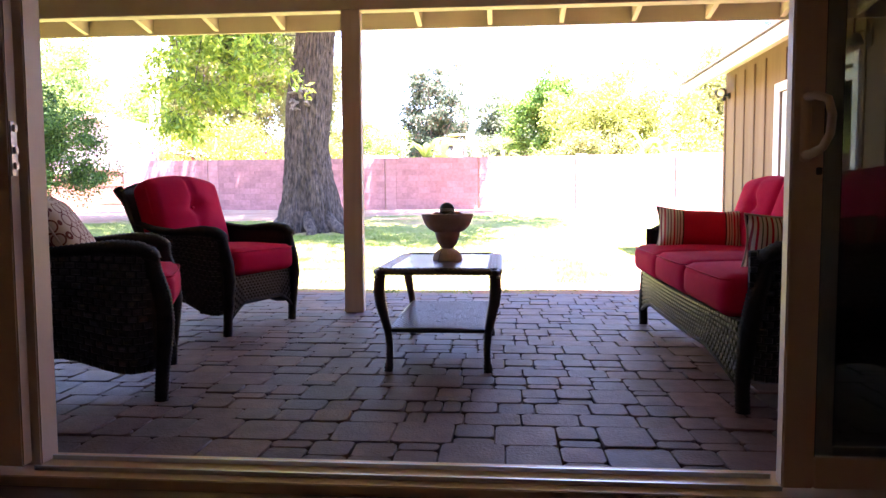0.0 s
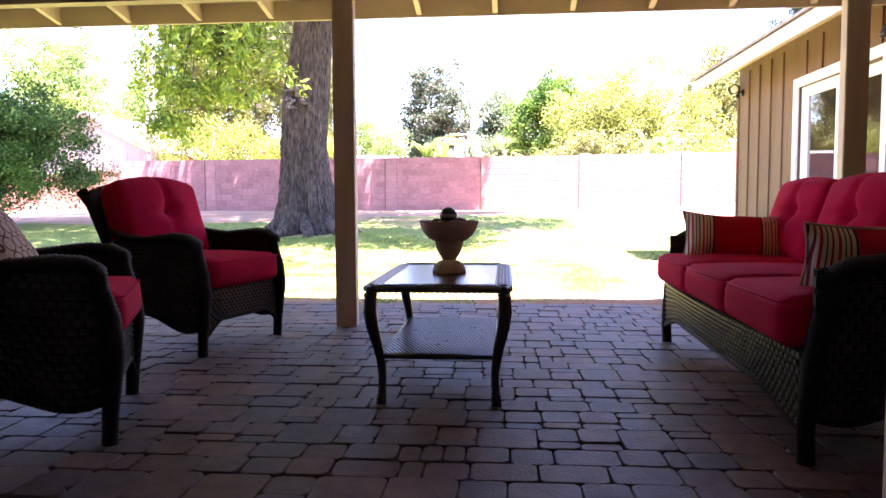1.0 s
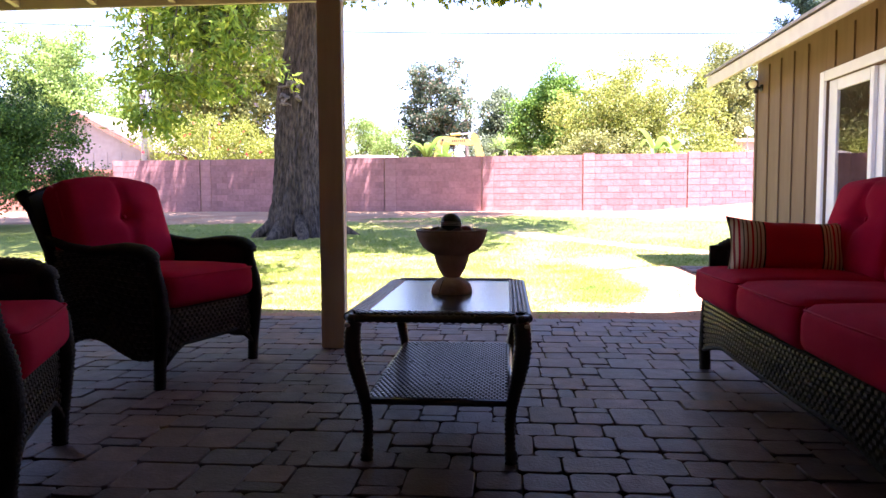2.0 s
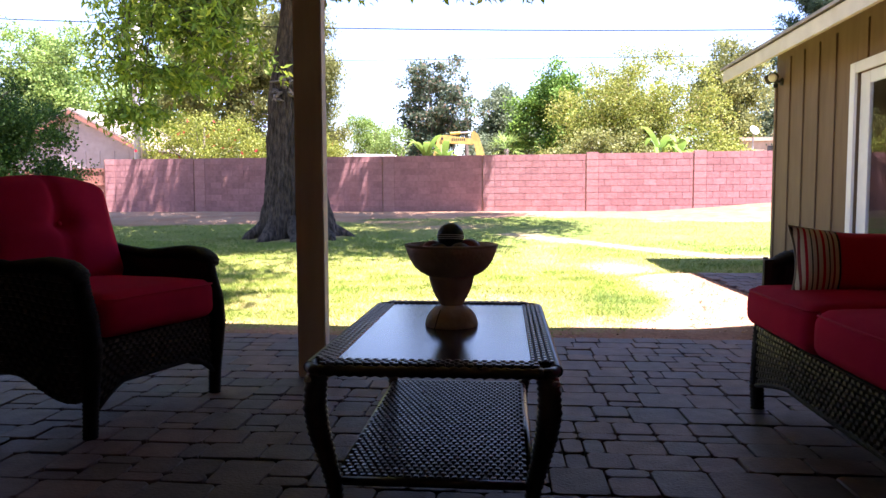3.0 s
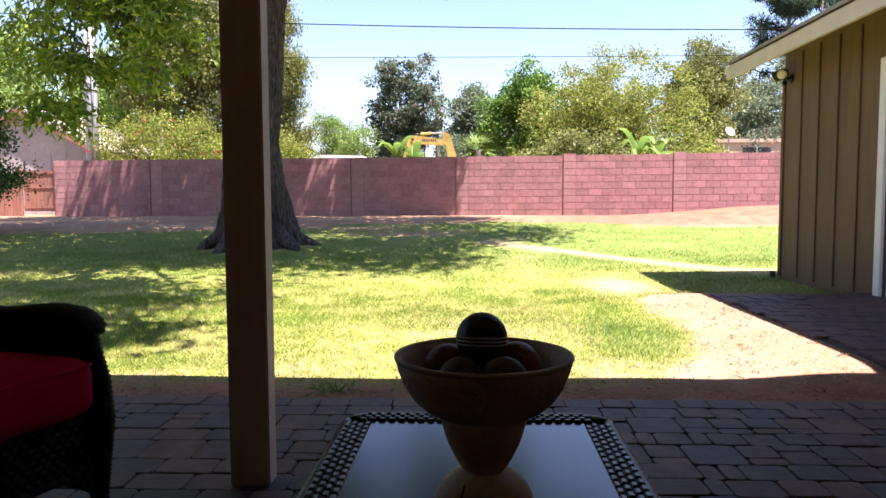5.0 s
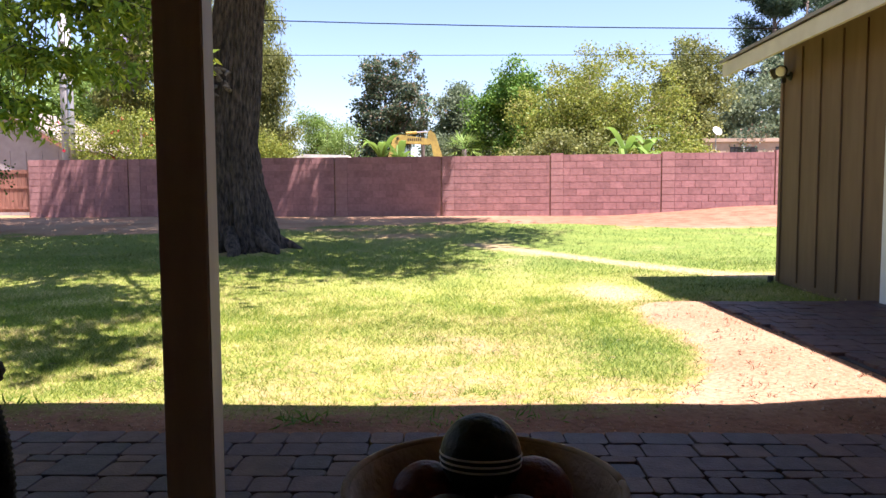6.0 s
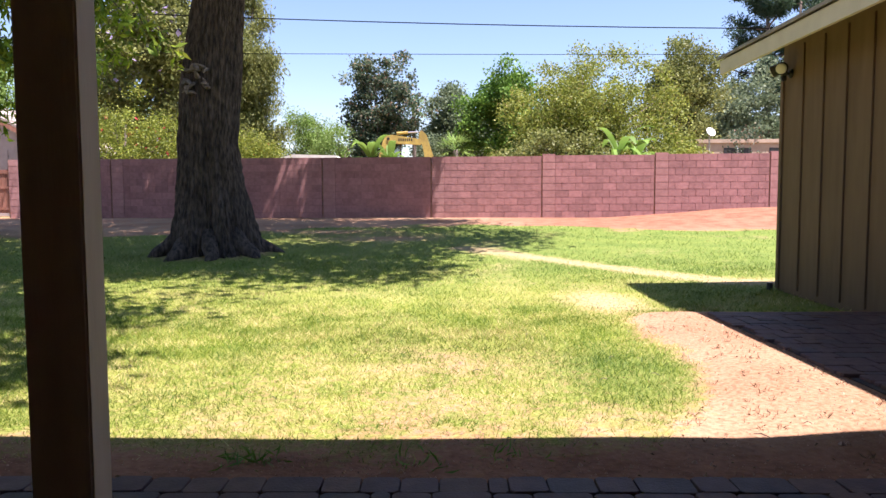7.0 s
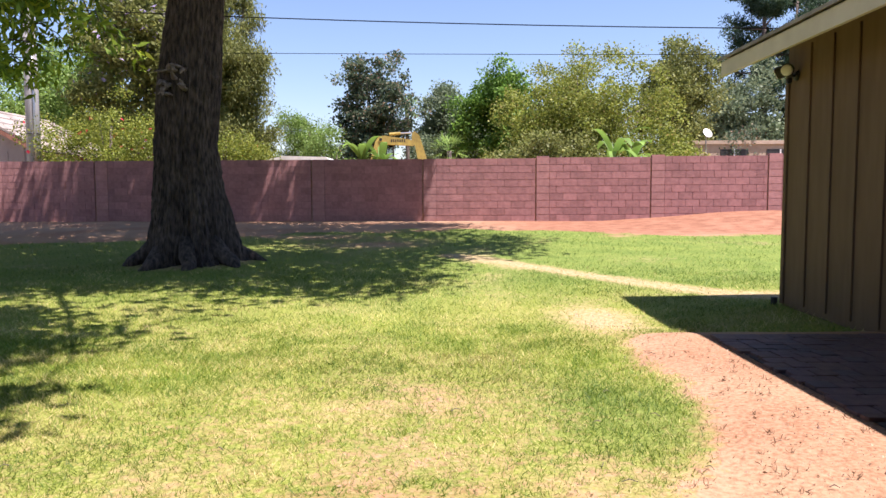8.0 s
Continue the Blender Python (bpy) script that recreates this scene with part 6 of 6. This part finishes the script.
def build_clods():
    rs = np.random.RandomState(12)
    V, F = [], []
    k = 0
    while k < 4200:
        x, y = rs.uniform(-4.5, 2.1), 6.66 + 5.4 * rs.uniform() ** 1.2
        if lawn(x, y) > 0.4:
            continue
        k += 1
        r = rs.uniform(0.002, 0.007) * (2.4 if rs.uniform() < 0.05 else 1.0)
        z, o = ground_z(x, y), len(V)
        a0 = rs.uniform(0, 6.28)
        V += [(x + r * rs.uniform(0.7, 1.3) * math.cos(a0 + i * 1.257), y + r * rs.uniform(0.7, 1.3) * math.sin(a0 + i * 1.257), z - 0.003) for i in range(5)]
        V.append((x + rs.normal() * r * 0.2, y + rs.normal() * r * 0.2, z + r * 0.8))
        F += [(o + i, o + (i + 1) % 5, o + 5) for i in range(5)]
    tagged(fast_mesh("clods", V, F, M_CLOD), "small clods and pebbles on bare dirt", "dirt", kind="stuff")


build_clods()


# ---- pieces: pavers and wall blocks ----
def paver_mesh(w, d, seed):
    """A tumbled paver with softened, uneven edges."""
    r = random.Random(seed)
    b = bmesh.new()
    hw, hd, c = w / 2 - 0.0015, d / 2 - 0.0015, 0.015
    out = [(-hw + c, -hd), (hw - c, -hd), (hw, -hd + c), (hw, hd - c), (hw - c, hd), (-hw + c, hd), (-hw, hd - c), (-hw, -hd + c)]
    out = [(x + r.uniform(-0.002, 0.002), y + r.uniform(-0.002, 0.002)) for x, y in out]
    lv = []
    for z, k in ((-0.035, 1.0), (-0.010, 1.0), (-0.002, 0.972), (0.0, 0.925)):
        lv.append([b.verts.new((x * (1 - (1 - k) * 0.1 / w), y * (1 - (1 - k) * 0.1 / d), z)) for x, y in out] if k < 1 else [b.verts.new((x, y, z)) for x, y in out])
    for p, q in zip(lv, lv[1:]):
        for i in range(8):
            b.faces.new((p[i], p[(i + 1) % 8], q[(i + 1) % 8], q[i]))
    b.faces.new(lv[-1])
    me = bpy.data.meshes.new("paver")
    bmesh.ops.recalc_face_normals(b, faces=b.faces)
    b.to_mesh(me)
    b.free()
    for p in me.polygons[:24]:
        p.use_smooth = True
    return me


PAVER_W = (0.145, 0.145, 0.145, 0.215, 0.215, 0.145, 0.18, 0.075)
PAVER_D = (0.145, 0.145, 0.145, 0.215)
paver_cache = {}


def paver_variant(w, d, k):
    key = (round(w, 3), round(d, 3), k)
    if key not in paver_cache:
        me = paver_mesh(w, d, hash(key) % 9973)
        me.materials.append((M_PAVER, M_PAVER_GREY, M_PAVER_TAN)[k % 3])
        paver_cache[key] = me
    return paver_cache[key]


def lay_course(rng, x0, x1, y, d):
    """One course of pavers from x0 to x1: rows of (x centre, y centre, width, depth)."""
    x, row = x0 - rng.uniform(0, 0.1), []
    while x < x1:
        w = rng.choice(PAVER_W)
        if d > 0.2 and w < 0.1:
            row += [(x + 0.0725, y + 0.0725, 0.145, 0.145), (x + 0.0725, y + 0.145 + 0.035, 0.145, 0.07)]
            w = 0.145
        elif d > 0.2 and w < 0.15:
            row += [(x + 0.0725, y + 0.0355, 0.145, 0.071), (x + 0.0725, y + 0.0725 + 0.0715, 0.145, 0.143)]
        else:
            row.append((x + w / 2, y + d / 2, w, d))
        x += w
    return row


def lay_pavers():
    rng = random.Random(11)
    spots = []
    y = PAT_Y0 - 0.01
    while y < PAT_Y1 - 0.05:
        d = rng.choice(PAVER_D)
        if PAT_Y1 - y < 0.3:
            d = 0.145 if PAT_Y1 - y < 0.2 else d
        spots += [(*p, 0.0, pavement) for p in lay_course(rng, PAT_X0, PAT_X1, y, d)]
        y += d
    y = PAT_Y1 + 0.06
    while y < 10.1:
        d = rng.choice((0.145, 0.215))
        spots += [(*p, 0.05, side_slab) for p in lay_course(rng, 2.16, 3.6, y, d)]
        y += d
    near, rest = [], []
    for p in spots:
        x, yy, w, d, z, parent = p
        (near if -1.6 < x < 1.6 and yy < 4.4 and z == 0.0 else rest).append(p)
    near.sort(key=lambda p: abs(p[0]) + 0.4 * abs(p[1] - 3.4))
    rest += near[300:]
    for x, yy, w, d, z, parent in near[:300]:
        k = 0 if rng.random() < 0.55 else (1 if rng.random() < 0.6 else 2)
        o = new("paver", paver_variant(w, d, k + 3 * rng.randrange(2)))
        o.parent = parent
        o.location = (x, yy, z + rng.uniform(-0.004, 0.003))
        o.rotation_euler = (rng.uniform(-0.008, 0.008), rng.uniform(-0.008, 0.008), rng.uniform(-0.02, 0.02) + (math.pi if rng.random() < 0.5 else 0))
    for parent in (pavement, side_slab):
        sets = {0: ([], []), 1: ([], []), 2: ([], [])}
        for x, yy, w, d, z, par in rest:
            if par is not parent:
                continue
            k = 0 if rng.random() < 0.55 else (1 if rng.random() < 0.6 else 2)
            me = paver_variant(w, d, k + 3 * rng.randrange(2))
            m = Matrix.Translation((x, yy, z + rng.uniform(-0.004, 0.003))) @ Euler((rng.uniform(-0.008, 0.008), rng.uniform(-0.008, 0.008), rng.uniform(-0.02, 0.02))).to_matrix().to_4x4()
            V, F = sets[k]
            o = len(V)
            V += [m @ v.co for v in me.vertices]
            F += [[o + i for i in p.vertices] for p in me.polygons]
        for k, (V, F) in sets.items():
            if V:
                ob = fast_mesh("pavers", V, F, (M_PAVER, M_PAVER_GREY, M_PAVER_TAN)[k])
                ob.parent = parent
                tagged(ob, kind="stuff")


lay_pavers()

# garden wall of split concrete blocks, panel by panel along a line
WALL_M = pose(-0.857, 26.97, 0, 0, 0, -2.7)
BW, BH, PANEL = 0.4227, 0.2195, 3.5


def block_mesh(w, h, d, material):
    b = box(bmesh.new(), -w / 2 + 0.004, w / 2 - 0.004, -d / 2, d / 2, -h / 2 + 0.004, h / 2 - 0.004, 0.006)
    me = bpy.data.meshes.new("block")
    b.to_mesh(me)
    b.free()
    me.materials.append(material)
    return me


block_cache = {}


def place_block(parent, s, z, w, proud, material, rng):
    key = (round(w, 2), material.name)
    if key not in block_cache:
        block_cache[key] = block_mesh(round(w, 2), BH, 0.19, material)
    o = new("block", block_cache[key])
    o.parent = parent
    o.location = (s, -proud + rng.uniform(-0.002, 0.002), z)


def build_garden_wall():
    rng = random.Random(5)
    for k in range(-4, 5):
        base = 0.40 + 0.02 * max(0, k)
        rows = 9
        s0 = k * PANEL
        wallp = thing("garden_wall", "red concrete block garden wall with slim pilasters", "wall", "garden wall panels", "structure", WALL_M)
        part("mortar", bx(s0 + 0.035, s0 + PANEL - 0.0, -0.088, 0.088, base - 0.3, base + rows * BH - 0.008), M_MORTAR, wallp)
        part("joint", bx(s0 - 0.004, s0 + 0.036, -0.06, 0.06, base - 0.3, base + rows * BH - 0.02), M_CLOD, wallp, "dark recessed control joint")
        part("footing", bx(s0 + 0.03, s0 + PANEL, -0.095, 0.095, base - 0.5, base - 0.003), M_BLOCK, wallp)
        for r in range(rows + 1):
            z = base + (r + 0.5) * BH
            if r == rows:
                if k > 0:
                    place_block(wallp, s0 + 0.035 + 0.2, base + rows * BH + 0.04 - BH / 2 + 0.004, 0.40, 0.006, M_PILASTER, rng)
                continue
            place_block(wallp, s0 + 0.035 + 0.2, z, 0.40, 0.006, M_PILASTER, rng)
            s, end = s0 + 0.435, s0 + PANEL - 0.002
            first = BW if r % 2 else BW / 2
            while end - s > 0.03:
                w = min(first, end - s)
                place_block(wallp, s + w / 2, z, w, 0.0, M_BLOCK, rng)
                s, first = s + w, BW


build_garden_wall()
